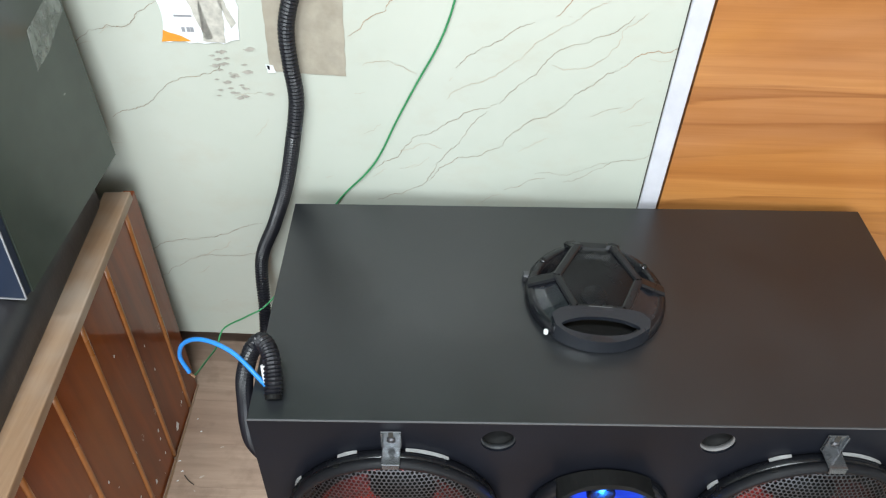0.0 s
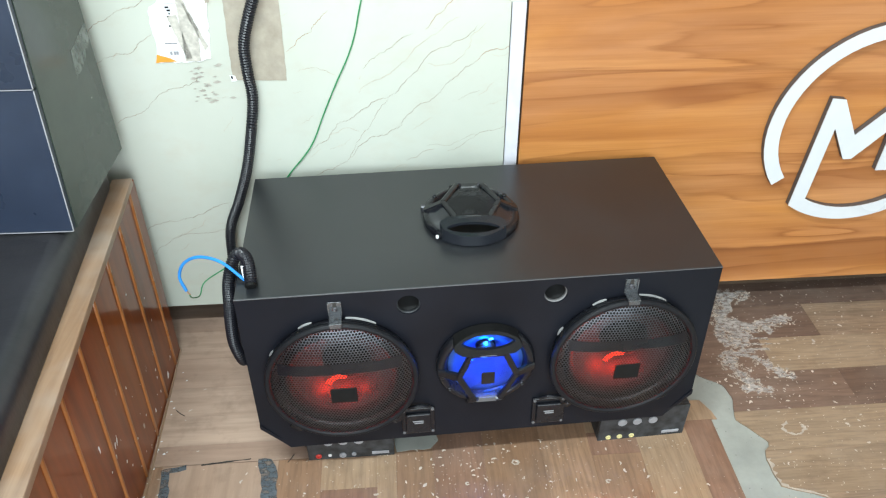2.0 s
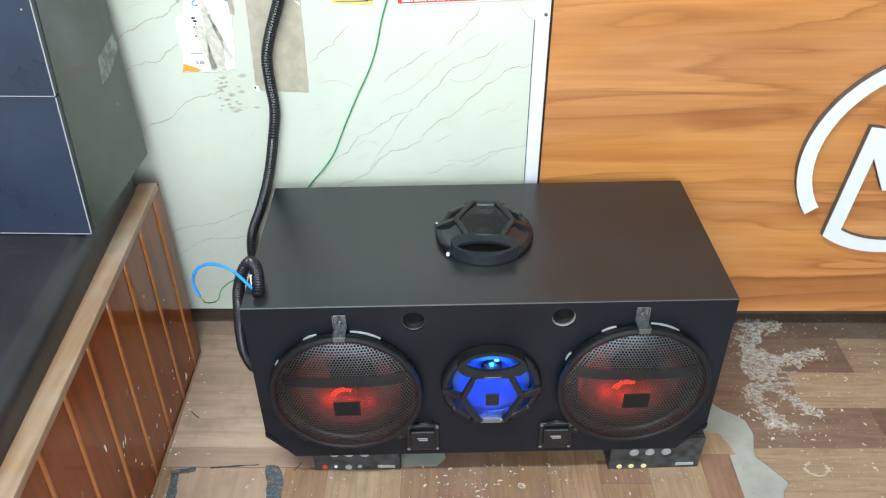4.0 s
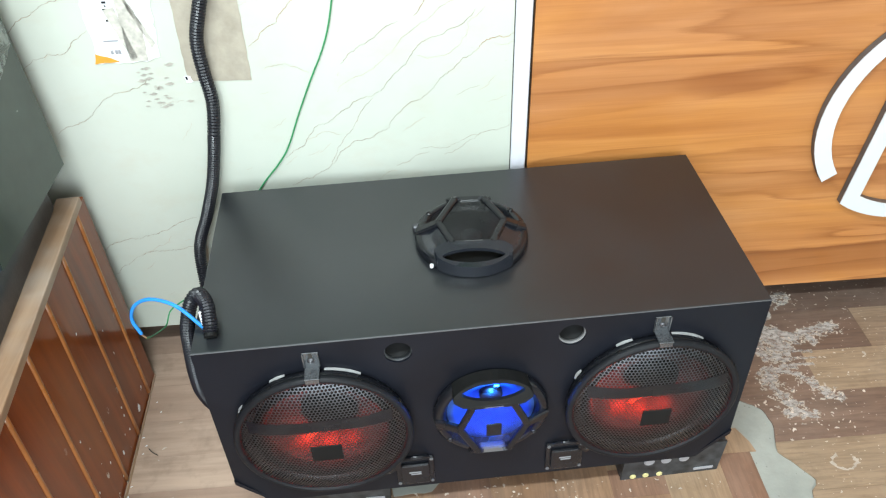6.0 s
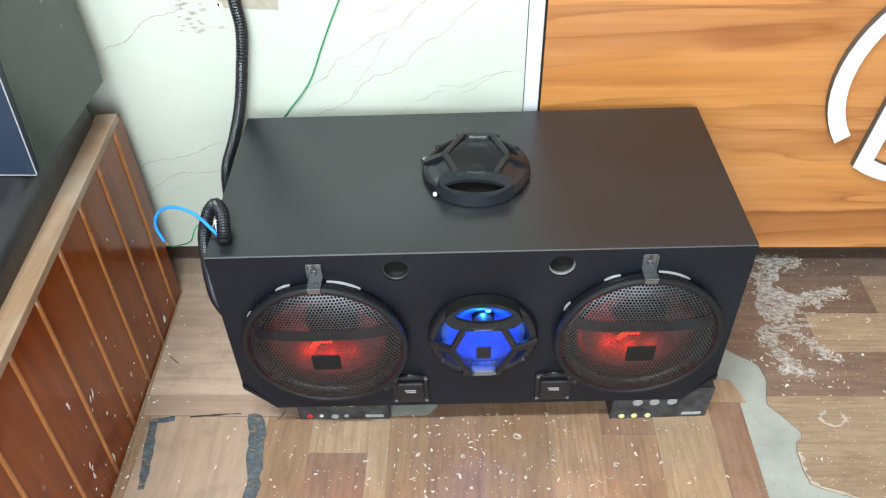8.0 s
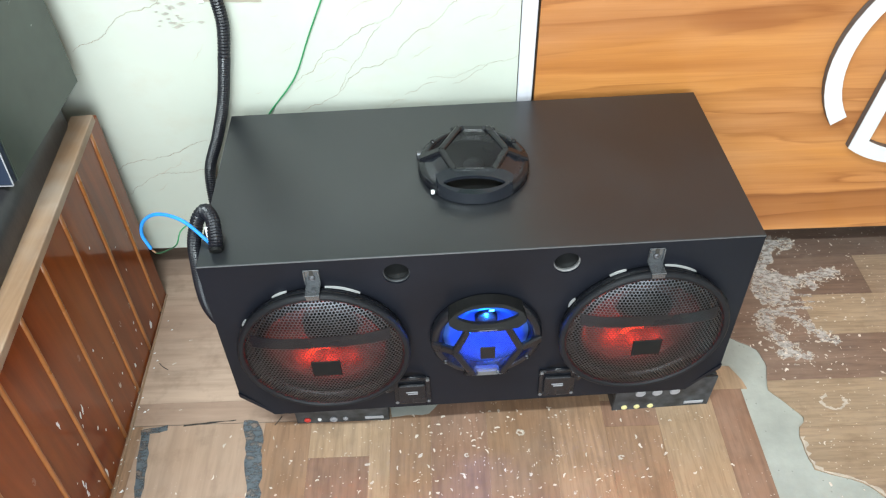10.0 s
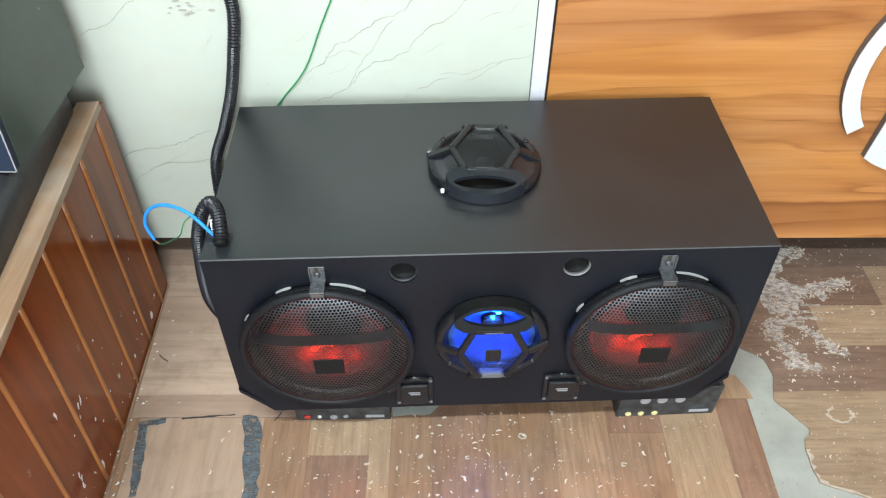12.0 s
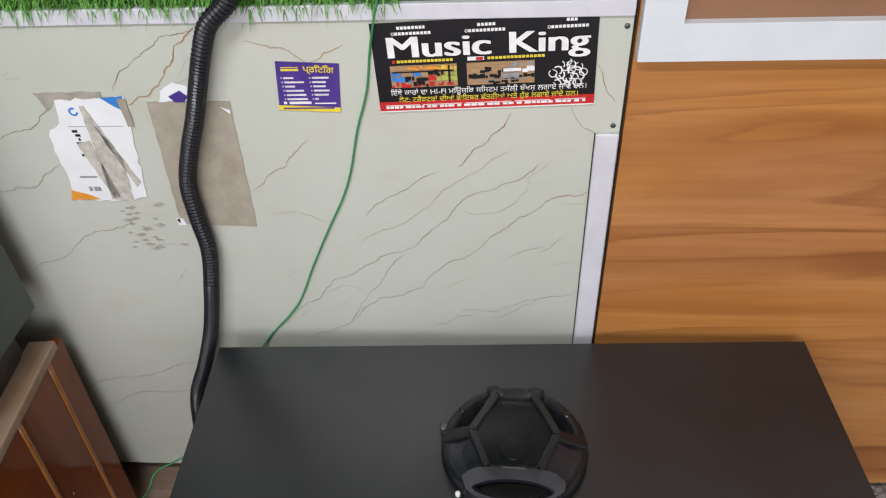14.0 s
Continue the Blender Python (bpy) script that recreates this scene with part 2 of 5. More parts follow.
def black_laminate(name, tint, rough, spec=0.5):
    m = Mat(name, rough, spec=spec)
    p = m.coord
    pore = m.noise(m.map((6, 60, 60), source=p), 8.0, 5)
    smear = m.noise(p, 5.0, 4, 0.6)
    c = m.ramp(smear, (0.3, tuple(v * 0.8 for v in tint)), (0.7, tuple(v * 1.25 for v in tint)))
    cell = m.cells(p, 30.0)
    dust = m.math("MULTIPLY", m.math("LESS_THAN", cell.outputs["Distance"], 0.05), m.math("LESS_THAN", cell.outputs["Color"], 0.16))
    c = m.mix(m.math("MULTIPLY", dust, 0.7), c, (0.4, 0.38, 0.36))
    m.colour(c)
    m.rough(m.ramp(smear, (0.3, rough - 0.05), (0.7, rough + 0.07)))
    m.bump(pore, 0.10, 0.0004)
    return m.m


def rexine_material():
    m = Mat("black_rexine", 0.38)
    c = m.ramp(m.noise(m.coord, 6, 4), (0.3, (0.015, 0.0145, 0.017)), (0.7, (0.032, 0.031, 0.035)))
    m.colour(c)
    m.bump(m.math("ADD", m.noise(m.map((1, 3, 1)), 9, 3), m.math("MULTIPLY", m.noise(m.coord, 260, 2), 0.12)), 0.35, 0.004)
    return m.m


def concrete_material():
    m = Mat("grey_screed", 0.75)
    p = m.world_coord()
    n = m.noise(p, 9, 7, 0.65)
    c = m.ramp(n, (0.3, (0.265, 0.275, 0.248)), (0.7, (0.375, 0.385, 0.348)))
    c = m.mix(m.math("LESS_THAN", m.cells(p, 60).outputs["Distance"], 0.10), c, (0.24, 0.24, 0.22))
    m.colour(c)
    m.bump(m.noise(p, 60, 6), 0.4, 0.002)
    return m.m


def film_material(name, low, high, scale, thin, thick):
    """A film so thin that the floor shows through it in patches."""
    m = Mat(name, 0.55)
    p = m.world_coord()
    m.colour(m.ramp(m.noise(p, scale, 4), (0.3, low), (0.7, high)))
    m.put(m.ramp(m.noise(m.map((1, 1.8, 1), source=p), scale * 1.1, 5, 0.65), (0.36, thin), (0.60, thick)), m.b.inputs["Alpha"])
    return m.m


MARBLE = marble_material()
TEAK = teak_material()
PLANK_X = plank_material("vinyl_plank_across", "x", (0.175, 0.114, 0.079), (0.325, 0.228, 0.152))
PLANK_X_DARK = plank_material("vinyl_plank_across_umber", "x", (0.142, 0.090, 0.068), (0.235, 0.152, 0.112))
PLANK_X_TAN = plank_material("vinyl_plank_across_tan", "x", (0.275, 0.192, 0.125), (0.390, 0.282, 0.186))
PLANK_PALE = plank_material("vinyl_plank_pale", "x", (0.345, 0.230, 0.168), (0.51, 0.368, 0.276), 0.12)
PLANK_GREY = plank_material("vinyl_plank_greyed", "y", (0.335, 0.222, 0.156), (0.470, 0.332, 0.240), 0.25)
PLANK_Y = plank_material("vinyl_plank_along", "y", (0.250, 0.142, 0.082), (0.410, 0.250, 0.150))
PLANK_Y_DARK = plank_material("vinyl_plank_along_russet", "y", (0.215, 0.118, 0.076), (0.320, 0.180, 0.118))
PLANK_Y_TAN = plank_material("vinyl_plank_along_tan", "y", (0.315, 0.205, 0.122), (0.440, 0.295, 0.182))
APRON = apron_material()
RAIL = rail_material()
BEAD = plain("orange_brown_bead", (0.33, 0.118, 0.028), 0.3, grain=30, coat=0.5)
# One black laminate; the top's base colour is raised for the wall's reflection.
BOX_TOP = black_laminate("black_laminate_sheen_top", (0.0125, 0.0138, 0.0165), 0.36, 0.80)
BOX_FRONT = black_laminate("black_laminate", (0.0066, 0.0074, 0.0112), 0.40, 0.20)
# Grey-green here is the marble wall's reflection, put into the base colour.
CAB_SIDE = black_laminate("dark_board_marble_reflection", (0.050, 0.062, 0.052), 0.22)
CAB_FRONT = black_laminate("navy_board", (0.018, 0.026, 0.048), 0.30)
REXINE = rexine_material()
CONCRETE = concrete_material()
WHITE_TRIM = plain("white_pvc_trim", (0.62, 0.62, 0.67), 0.35, grain=25, vary=0.08)
WHITE_FRAME = plain("white_frame_board", (0.66, 0.71, 0.75), 0.35, grain=15, vary=0.04)
EMBLEM = plain("white_acrylic", (0.64, 0.67, 0.70), 0.22, grain=15, vary=0.03)
EMBLEM_EDGE = plain("grey_acrylic_edge", (0.10, 0.085, 0.08), 0.5)
PANEL_BROWN = plain("brown_panel", (0.26, 0.125, 0.062), 0.5, grain=8)
BLACK_PLASTIC = plain("black_plastic", (0.0075, 0.008, 0.0105), 0.24, grain=90, spec=0.42)
WING_PLASTIC = plain("glossy_black_plastic", (0.013, 0.015, 0.020), 0.20, grain=90, spec=0.65)
BLACK_STEEL = plain("black_painted_steel", (0.10, 0.10, 0.108), 0.34, metal=0.75, grain=120, spec=0.5)
CORRUGATED = plain("black_corrugated_tube", (0.010, 0.010, 0.014), 0.36, grain=80, spec=0.4)
GRILLE = plain("black_grille_steel", (0.088, 0.091, 0.100), 0.36, metal=0.92, grain=120, spec=0.5)
CLEAR_TAPE = film_material("clear_packing_tape", (0.22, 0.25, 0.22), (0.40, 0.43, 0.40), 30, 0.25, 0.65)
RIM = plain("matt_black_rim", (0.0085, 0.009, 0.011), 0.48, grain=90, spec=0.2)
RUBBER = plain("black_rubber", (0.008, 0.008, 0.008), 0.6, grain=70, spec=0.15)
CONE = plain("dark_paper_cone", (0.045, 0.030, 0.030), 0.75, grain=50, spec=0.1)
# A pale cone; the blue of the lamps is mixed into its base colour.
PALE_CONE = plain("pale_cone_lit_blue", (0.03, 0.075, 0.27), 0.6, grain=30, spec=0.2)
CLEAR = plain("smoky_clear_plastic", (0.16, 0.168, 0.18), 0.16, metal=0.7, grain=40, coat=0.6)
DULL_PVC = plain("dull_pvc_rim", (0.17, 0.165, 0.165), 0.5)
PVC = plain("bare_gasket_edge", (0.36, 0.36, 0.36), 0.4)
INK = plain("pale_print", (0.24, 0.24, 0.25), 0.5)
WORN_AND_LIT = plain("worn_and_lit_grey", (0.11, 0.11, 0.115), 0.5)
PCB = plain("dusty_black_panel", (0.030, 0.032, 0.035), 0.55, grain=42, vary=0.75)
RED_PLUG = plain("red_socket", (0.55, 0.04, 0.03), 0.4)
CREAM_PLUG = plain("cream_socket", (0.62, 0.55, 0.26), 0.45)
BLUE_WIRE = plain("blue_wire_sleeve", (0.03, 0.25, 0.72), 0.35)
GREEN_WIRE = plain("green_wire_sleeve", (0.030, 0.25, 0.085), 0.45)
COPPER = plain("bare_copper", (0.55, 0.35, 0.22), 0.4, metal=0.8)
GRASS = plain("artificial_grass_blade", (0.10, 0.30, 0.045), 0.5, vary=0.4)
MAT_GREEN = plain("grass_mat_backing", (0.03, 0.09, 0.02), 0.8)
PAINT = plain("cream_wall_paint", (0.70, 0.69, 0.64), 0.7, grain=12, vary=0.06)
CEILING = plain("white_ceiling_paint", (0.78, 0.78, 0.76), 0.8, grain=10, vary=0.04)
TAPE = film_material("blue_grey_tape_residue", (0.075, 0.089, 0.102), (0.112, 0.128, 0.140), 40, 0.18, 1.0)
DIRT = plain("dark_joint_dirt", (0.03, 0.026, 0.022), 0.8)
PAPER_WHITE = plain("white_paper", (0.80, 0.82, 0.84), 0.45, grain=20, vary=0.05)
PAPER_GREY = film_material("grey_paper_backing", (0.37, 0.325, 0.255), (0.44, 0.395, 0.32), 26, 0.80, 0.97)
GLUE = plain("old_glue_film", (0.38, 0.355, 0.31), 0.4, grain=50, vary=0.2)
SCRAPE = plain("scraped_paper_fibre", (0.50, 0.475, 0.42), 0.6, grain=90, vary=0.25)
P_BLACK = plain("black_print", (0.009, 0.009, 0.012), 0.35, grain=20, spec=0.25)
P_RED = plain("red_print", (0.55, 0.02, 0.02), 0.3, grain=20)
P_WHITE = plain("white_print", (0.82, 0.82, 0.82), 0.3)
P_YELLOW = plain("yellow_print", (0.78, 0.62, 0.06), 0.3)
P_PURPLE = plain("purple_print", (0.07, 0.035, 0.24), 0.3, grain=20)
P_ORANGE = plain("orange_print", (0.80, 0.32, 0.04), 0.4)
P_BLUE = plain("blue_print", (0.03, 0.22, 0.62), 0.4)
P_GREEN = plain("green_print", (0.42, 0.50, 0.08), 0.4)
P_TAN = plain("tan_print", (0.42, 0.26, 0.13), 0.4)
P_GREY = plain("grey_print", (0.30, 0.30, 0.32), 0.4)
GLOW_RED = glow("red_cone_glow", (1.0, 0.045, 0.015), 1.5)
LED_BLUE = glow("blue_led", (0.05, 0.35, 1.0), 14.0)

# ---- mesh helpers ----


def obj(name, bm, material, m=None):
    me = bpy.data.meshes.new(name)
    bm.normal_update()
    bm.to_mesh(me)
    bm.free()
    me.materials.append(material)
    ob = new(name, me)
    if m is not None:
        ob.matrix_basis = m
    return ob


def part(name, bm, material, parent, label="", m=None):
    ob = obj(name, bm, material, m)
    ob.parent = parent
    return tagged(ob, label)


def smooth(ob):
    for f in ob.data.polygons:
        f.use_smooth = True
    return ob


def holder(name, m, label, category, **more):
    ob = new(name)
    ob.empty_display_size = 0.05
    ob.matrix_basis = m
    return tagged(ob, label, category, **more)


def block(x0, x1, y0, y1, z0, z1, bevel=0.0, bm=None, steps=1):
    bm = bm or bmesh.new()
    r = bmesh.ops.create_cube(bm, size=1.0)
    vs = r["verts"]
    for v in vs:
        v.co = Vector(((x0 + x1) / 2 + v.co.x * (x1 - x0), (y0 + y1) / 2 + v.co.y * (y1 - y0), (z0 + z1) / 2 + v.co.z * (z1 - z0)))
    if bevel:
        es = list({e for v in vs for e in v.link_edges})
        bmesh.ops.bevel(bm, geom=es, offset=bevel, segments=steps, profile=0.5, affect="EDGES")
    return bm


def prism(outline, z0, z1, bm=None):
    """A flat piece with the given outline, standing from z0 to z1."""
    bm = bm or bmesh.new()
    lo = [bm.verts.new((x, y, z0)) for x, y in outline]
    hi = [bm.verts.new((x, y, z1)) for x, y in outline]
    n = len(lo)
    bm.faces.new(hi)
    bm.faces.new(lo[::-1])
    for i in range(n):
        bm.faces.new((lo[i], lo[(i + 1) % n], hi[(i + 1) % n], hi[i]))
    bmesh.ops.recalc_face_normals(bm, faces=bm.faces[:])
    return bm


def lathe(profile, n=48, cx=0.0, cy=0.0, closed=False, bm=None):
    """Turns a list of (radius, height) round the z axis."""
    bm = bm or bmesh.new()
    rings = []
    for r, z in profile:
        rings.append([bm.verts.new((cx + r * math.cos(2 * math.pi * i / n), cy + r * math.sin(2 * math.pi * i / n), z)) for i in range(n)] if r > 1e-6 else [bm.verts.new((cx, cy, z))])
    pairs = list(zip(rings, rings[1:])) + ([(rings[-1], rings[0])] if closed else [])
    for a, b in pairs:
        for i in range(n):
            j = (i + 1) % n
            if len(a) == 1 and len(b) == 1:
                continue
            if len(a) == 1:
                bm.faces.new((a[0], b[j], b[i]))
            elif len(b) == 1:
                bm.faces.new((a[i], a[j], b[0]))
            else:
                bm.faces.new((a[i], a[j], b[j], b[i]))
    bmesh.ops.recalc_face_normals(bm, faces=bm.faces[:])
    return bm


def spline(points, step):
    """Catmull-Rom through the points, resampled at about even steps."""
    p = [Vector(q) for q in points]
    p = [p[0] * 2 - p[1]] + p + [p[-1] * 2 - p[-2]]
    fine = []
    for i in range(1, len(p) - 2):
        a, b, c, d = p[i - 1:i + 3]
        for k in range(40):
            t = k / 40
            fine.append(0.5 * ((2 * b) + (c - a) * t + (2 * a - 5 * b + 4 * c - d) * t * t + (3 * b - a - 3 * c + d) * t ** 3))
    fine.append(p[-2])
    out, run = [fine[0]], 0.0
    for a, b in zip(fine, fine[1:]):
        run += (b - a).length
        if run >= step:
            out.append(b)
            run = 0.0
    return out + [fine[-1]]


def tube(points, radius, sides=8, step=0.006, rib=0.0):
    """A tube along a smooth line; rib: depth of its corrugation."""
    line = spline(points, step)
    bm = bmesh.new()
    up = Vector((0.3, 0.9, 0.2)).normalized()
    last = None
    for i, c in enumerate(line):
        d = (line[min(i + 1, len(line) - 1)] - line[max(i - 1, 0)]).normalized()
        side = (up - d * up.dot(d)).normalized()
        up = side
        other = d.cross(side)
        r = radius - (rib if i % 2 else 0.0)
        ring = [bm.verts.new(c + (side * math.cos(2 * math.pi * k / sides) + other * math.sin(2 * math.pi * k / sides)) * r) for k in range(sides)]
        if last:
            for k in range(sides):
                bm.faces.new((last[k], last[(k + 1) % sides], ring[(k + 1) % sides], ring[k]))
        else:
            bm.faces.new(ring[::-1])
        last = ring
    bm.faces.new(last)
    bmesh.ops.recalc_face_normals(bm, faces=bm.faces[:])
    return bm


def bar(a, b, width, height, bm=None):
    """A straight bar from a to b, with chamfered long edges."""
    bm = bm or bmesh.new()
    a, b = Vector(a), Vector(b)
    d = (b - a).normalized()
    s = d.cross(Vector((0, 0, 1))).normalized() * width / 2
    u = s.cross(d).normalized() * height
    prof = [(-1, 0), (-1, 0.7), (-0.6, 1), (0.6, 1), (1, 0.7), (1, 0)]
    ra, rb = [[bm.verts.new(c + s * x + u * y) for x, y in prof] for c in (a, b)]
    n = len(prof)
    for i in range(n):
        bm.faces.new((ra[i], ra[(i + 1) % n], rb[(i + 1) % n], rb[i]))
    bm.faces.new(ra[::-1])
    bm.faces.new(rb)
    bmesh.ops.recalc_face_normals(bm, faces=bm.faces[:])
    return bm


def sheet_with_holes(outline, holes, thick):
    """A board in the xy plane, its face at z = 0, with round holes (x, y, radius) right through."""
    bm = bmesh.new()
    loops = [outline] + [[(x + r * math.cos(2 * math.pi * i / 40), y + r * math.sin(2 * math.pi * i / 40)) for i in range(40)] for x, y, r in holes]
    edges = []
    for lp in loops:
        vs = [bm.verts.new((x, y, 0)) for x, y in lp]
        edges += [bm.edges.new((vs[i], vs[(i + 1) % len(vs)])) for i in range(len(vs))]
    bmesh.ops.triangle_fill(bm, use_beauty=True, use_dissolve=False, edges=edges)
    faces = bm.faces[:]
    r = bmesh.ops.extrude_face_region(bm, geom=faces)
    for v in r["geom"]:
        if isinstance(v, bmesh.types.BMVert):
            v.co.z -= thick
    bmesh.ops.recalc_face_normals(bm, faces=bm.faces[:])
    return bm


def perforated(inside, pitch, web, height, thick=0.0008, extent=0.16):
    """A sheet with a honeycomb of holes; inside(x, y) says where it lies, height(x, y) how it is domed."""
    verts, faces, seen = [], [], {}

    def vert(x, y):
        key = (round(x, 5), round(y, 5))
        if key not in seen:
            seen[key] = len(verts)
            verts.append((x, y, height(x, y)))
        return seen[key]

    dx, dy = pitch, pitch * math.sqrt(3) / 2
    rows = int(extent / dy) + 1
    for j in range(-rows, rows + 1):
        for i in range(-rows - 1, rows + 2):
            cx, cy = i * dx + (0.5 * dx if j % 2 else 0), j * dy
            if not inside(cx, cy):
                continue
            R = pitch / math.sqrt(3)
            k = 1 - web
            o = [vert(cx + R * math.cos(math.pi / 6 + math.pi / 3 * a), cy + R * math.sin(math.pi / 6 + math.pi / 3 * a)) for a in range(6)]
            q = [vert(cx + R * k * math.cos(math.pi / 6 + math.pi / 3 * a), cy + R * k * math.sin(math.pi / 6 + math.pi / 3 * a)) for a in range(6)]
            for a in range(6):
                b = (a + 1) % 6
                faces.append((o[a], o[b], q[b], q[a]))
    me = bpy.data.meshes.new("perforated_sheet")
    me.from_pydata(verts, [], faces)
    return me


def arc(r0, r1, a0, a1, n=40):
    out = [(r1 * math.cos(radians(a0 + (a1 - a0) * i / n)), r1 * math.sin(radians(a0 + (a1 - a0) * i / n))) for i in range(n + 1)]
    return out + [(r0 * math.cos(radians(a0 + (a1 - a0) * i / n)), r0 * math.sin(radians(a0 + (a1 - a0) * i / n))) for i in range(n, -1, -1)]


def words(text, size, material, parent, m, name="lettering", squeeze=1.0, bold=0.0):
    c = bpy.data.curves.new(name, "FONT")
    c.body, c.size, c.extrude, c.offset, c.align_x = text, size, 0.0002, bold, "CENTER"
    c.materials.append(material)
    ob = new(name, c)
    ob.parent = parent
    ob.matrix_basis = m @ Matrix.Diagonal((squeeze, 1, 1, 1))
    return ob


# ---- the large structure ----
MARB_Z, WOOD_Z = 0.092, 0.085
XW, XE, YS, YN, ZC = -2.2, 2.6, -3.3, 0.75, 2.7


def structure(name, bm, material, label="", category=""):
    return tagged(obj(name, bm, material), label, category, kind="structure")


floor = structure("floor", block(XW, XE, YS - 1.5, YN, -0.1, 0.0), CONCRETE, "grey screed floor under worn printed vinyl", "floor")
structure("ceiling", block(XW, XE, YS, YN, ZC, ZC + 0.1), CEILING, "plain white painted ceiling", "ceiling")
structure("wall_west", block(XW - 0.12, XW, YS, YN, 0.0, ZC), PAINT, "cream painted side wall of the shop", "wall")
structure("wall_east", block(XE, XE + 0.12, YS, YN, 0.0, ZC), PAINT, "cream painted side wall of the shop", "wall")
structure("wall_back", block(XW, XE, YN, YN + 0.12, 0.0, ZC), PAINT, "plain wall behind the counter front", "wall")
bm = block(XW, -0.95, YS - 0.15, YS, 0.0, ZC)
block(1.65, XE, YS - 0.15, YS, 0.0, ZC, bm=bm)
block(-0.95, 1.65, YS - 0.15, YS, 2.35, ZC, bm=bm)
structure("wall_south", bm, PAINT, "shop front wall with a wide open doorway", "wall")

wall_north = structure("wall_north", block(XW, 0.5585, 0.0, 0.03, MARB_Z, 0.983), MARBLE, "pale green-white veined marble laminate counter front", "wall panel")
VEIN = plain("brown_vein", (0.29, 0.235, 0.172), 0.3, vary=0.35)
VEIN_PALE = plain("pale_tan_vein", (0.44, 0.375, 0.29), 0.3, vary=0.2)
VEIN_RUST = plain("rust_vein", (0.38, 0.235, 0.135), 0.3, vary=0.3)
vein_rng = random.Random(21)


def vein(x0, z0, x1, z1, width=0.0013, mat=None, rough=0.12):
    """A printed vein of the laminate: a ragged ribbon from point to point that thins and thickens."""
    pts = [Vector((x0, z0)), Vector((x1, z1))]
    for k in range(6):
        more = [pts[0]]
        for a, b in zip(pts, pts[1:]):
            d = b - a
            more += [(a + b) / 2 + Vector((-d.y, d.x)) * vein_rng.uniform(-rough, rough) * (1.0 if k < 4 else 1.6), b]
        pts = more
    bm = bmesh.new()
    last = None
    for i, p in enumerate(pts):
        d = (pts[min(i + 1, len(pts) - 1)] - pts[max(i - 1, 0)]).normalized()
        n = Vector((-d.y, d.x)) * width * 0.42 * (0.25 + 0.75 * math.sin(math.pi * (0.08 + 0.84 * i / len(pts)))) * vein_rng.uniform(0.5, 1.3)
        pair = [bm.verts.new((p.x + n.x * q, -0.0004, p.y + n.y * q)) for q in (1, -1)]
        if last:
            bm.faces.new((last[0], last[1], pair[1], pair[0]))
        last = pair
    part("vein", bm, mat or VEIN, wall_north)


def chain(*xz, width=0.0013, mat=None):
    for (a, b), (c, d) in zip(xz, xz[1:]):
        vein(a, b, c, d, width, mat)


chain((0.109, 0.523), (0.178, 0.590), (0.293, 0.650))
chain((0.296, 0.650), (0.326, 0.686), (0.404, 0.749), (0.463, 0.791))
chain((0.189, 0.498), (0.206, 0.535), (0.241, 0.577), (0.281, 0.637), width=0.0011)
chain((0.111, 0.458), (0.189, 0.498), (0.306, 0.575), (0.390, 0.650), (0.462, 0.716))
chain((0.462, 0.716), (0.530, 0.747), mat=VEIN_RUST, width=0.0015)
chain((0.233, 0.707), (0.266, 0.738), (0.335, 0.778))
chain((0.220, 0.655), (0.319, 0.721), (0.382, 0.776), (0.429, 0.811), mat=VEIN_PALE)
chain((0.361, 0.786), (0.396, 0.821), (0.428, 0.864), mat=VEIN_RUST, width=0.0017)
chain((0.314, 0.489), (0.348, 0.508), (0.376, 0.516))
chain((0.404, 0.509), (0.454, 0.538), (0.529, 0.567), width=0.0011)
chain((0.359, 0.523), (0.434, 0.535), (0.470, 0.548), width=0.0009)
chain((0.364, 0.715), (0.400, 0.710), (0.439, 0.732), (0.451, 0.770), (0.480, 0.796), mat=VEIN_PALE)
chain((0.428, 0.632), (0.472, 0.651), width=0.0009)
chain((0.086, 0.749), (0.138, 0.787), (0.174, 0.828), mat=VEIN_RUST)
chain((0.103, 0.706), (0.139, 0.715), (0.178, 0.695), mat=VEIN_PALE)
chain((-0.300, 0.790), (-0.229, 0.832), (-0.142, 0.881), width=0.0015)
chain((-0.330, 0.712), (-0.268, 0.747), (-0.162, 0.793), width=0.0013)
chain((-0.279, 0.605), (-0.202, 0.645), (-0.091, 0.703))
chain((-0.055, 0.900), (-0.022, 0.936), (0.071, 0.980))
chain((-0.041, 0.880), (0.009, 0.914), (0.038, 0.957), (0.066, 0.978), mat=VEIN_RUST, width=0.0024)
chain((-0.307, 0.317), (-0.214, 0.350), (-0.087, 0.397), width=0.0015)
chain((-0.299, 0.253), (-0.229, 0.304), (-0.070, 0.355), width=0.0012)
chain((-0.225, 0.304), (-0.170, 0.330), (-0.150, 0.352), mat=VEIN_PALE)
chain((0.483, 0.996), (0.520, 0.930), (0.550, 0.878), mat=VEIN_RUST)
chain((0.498, 0.871), (0.514, 0.843), (0.528, 0.836), width=0.0009)
chain((0.150, 0.560), (0.190, 0.575), (0.215, 0.566), mat=VEIN_PALE)
chain((0.330, 0.565), (0.372, 0.592), mat=VEIN_PALE)
chain((0.470, 0.640), (0.500, 0.668), mat=VEIN_PALE)
chain((0.120, 0.960), (0.190, 0.930), (0.235, 0.955), mat=VEIN_RUST)
chain((-0.62, 0.62), (-0.45, 0.73), (-0.33, 0.80))
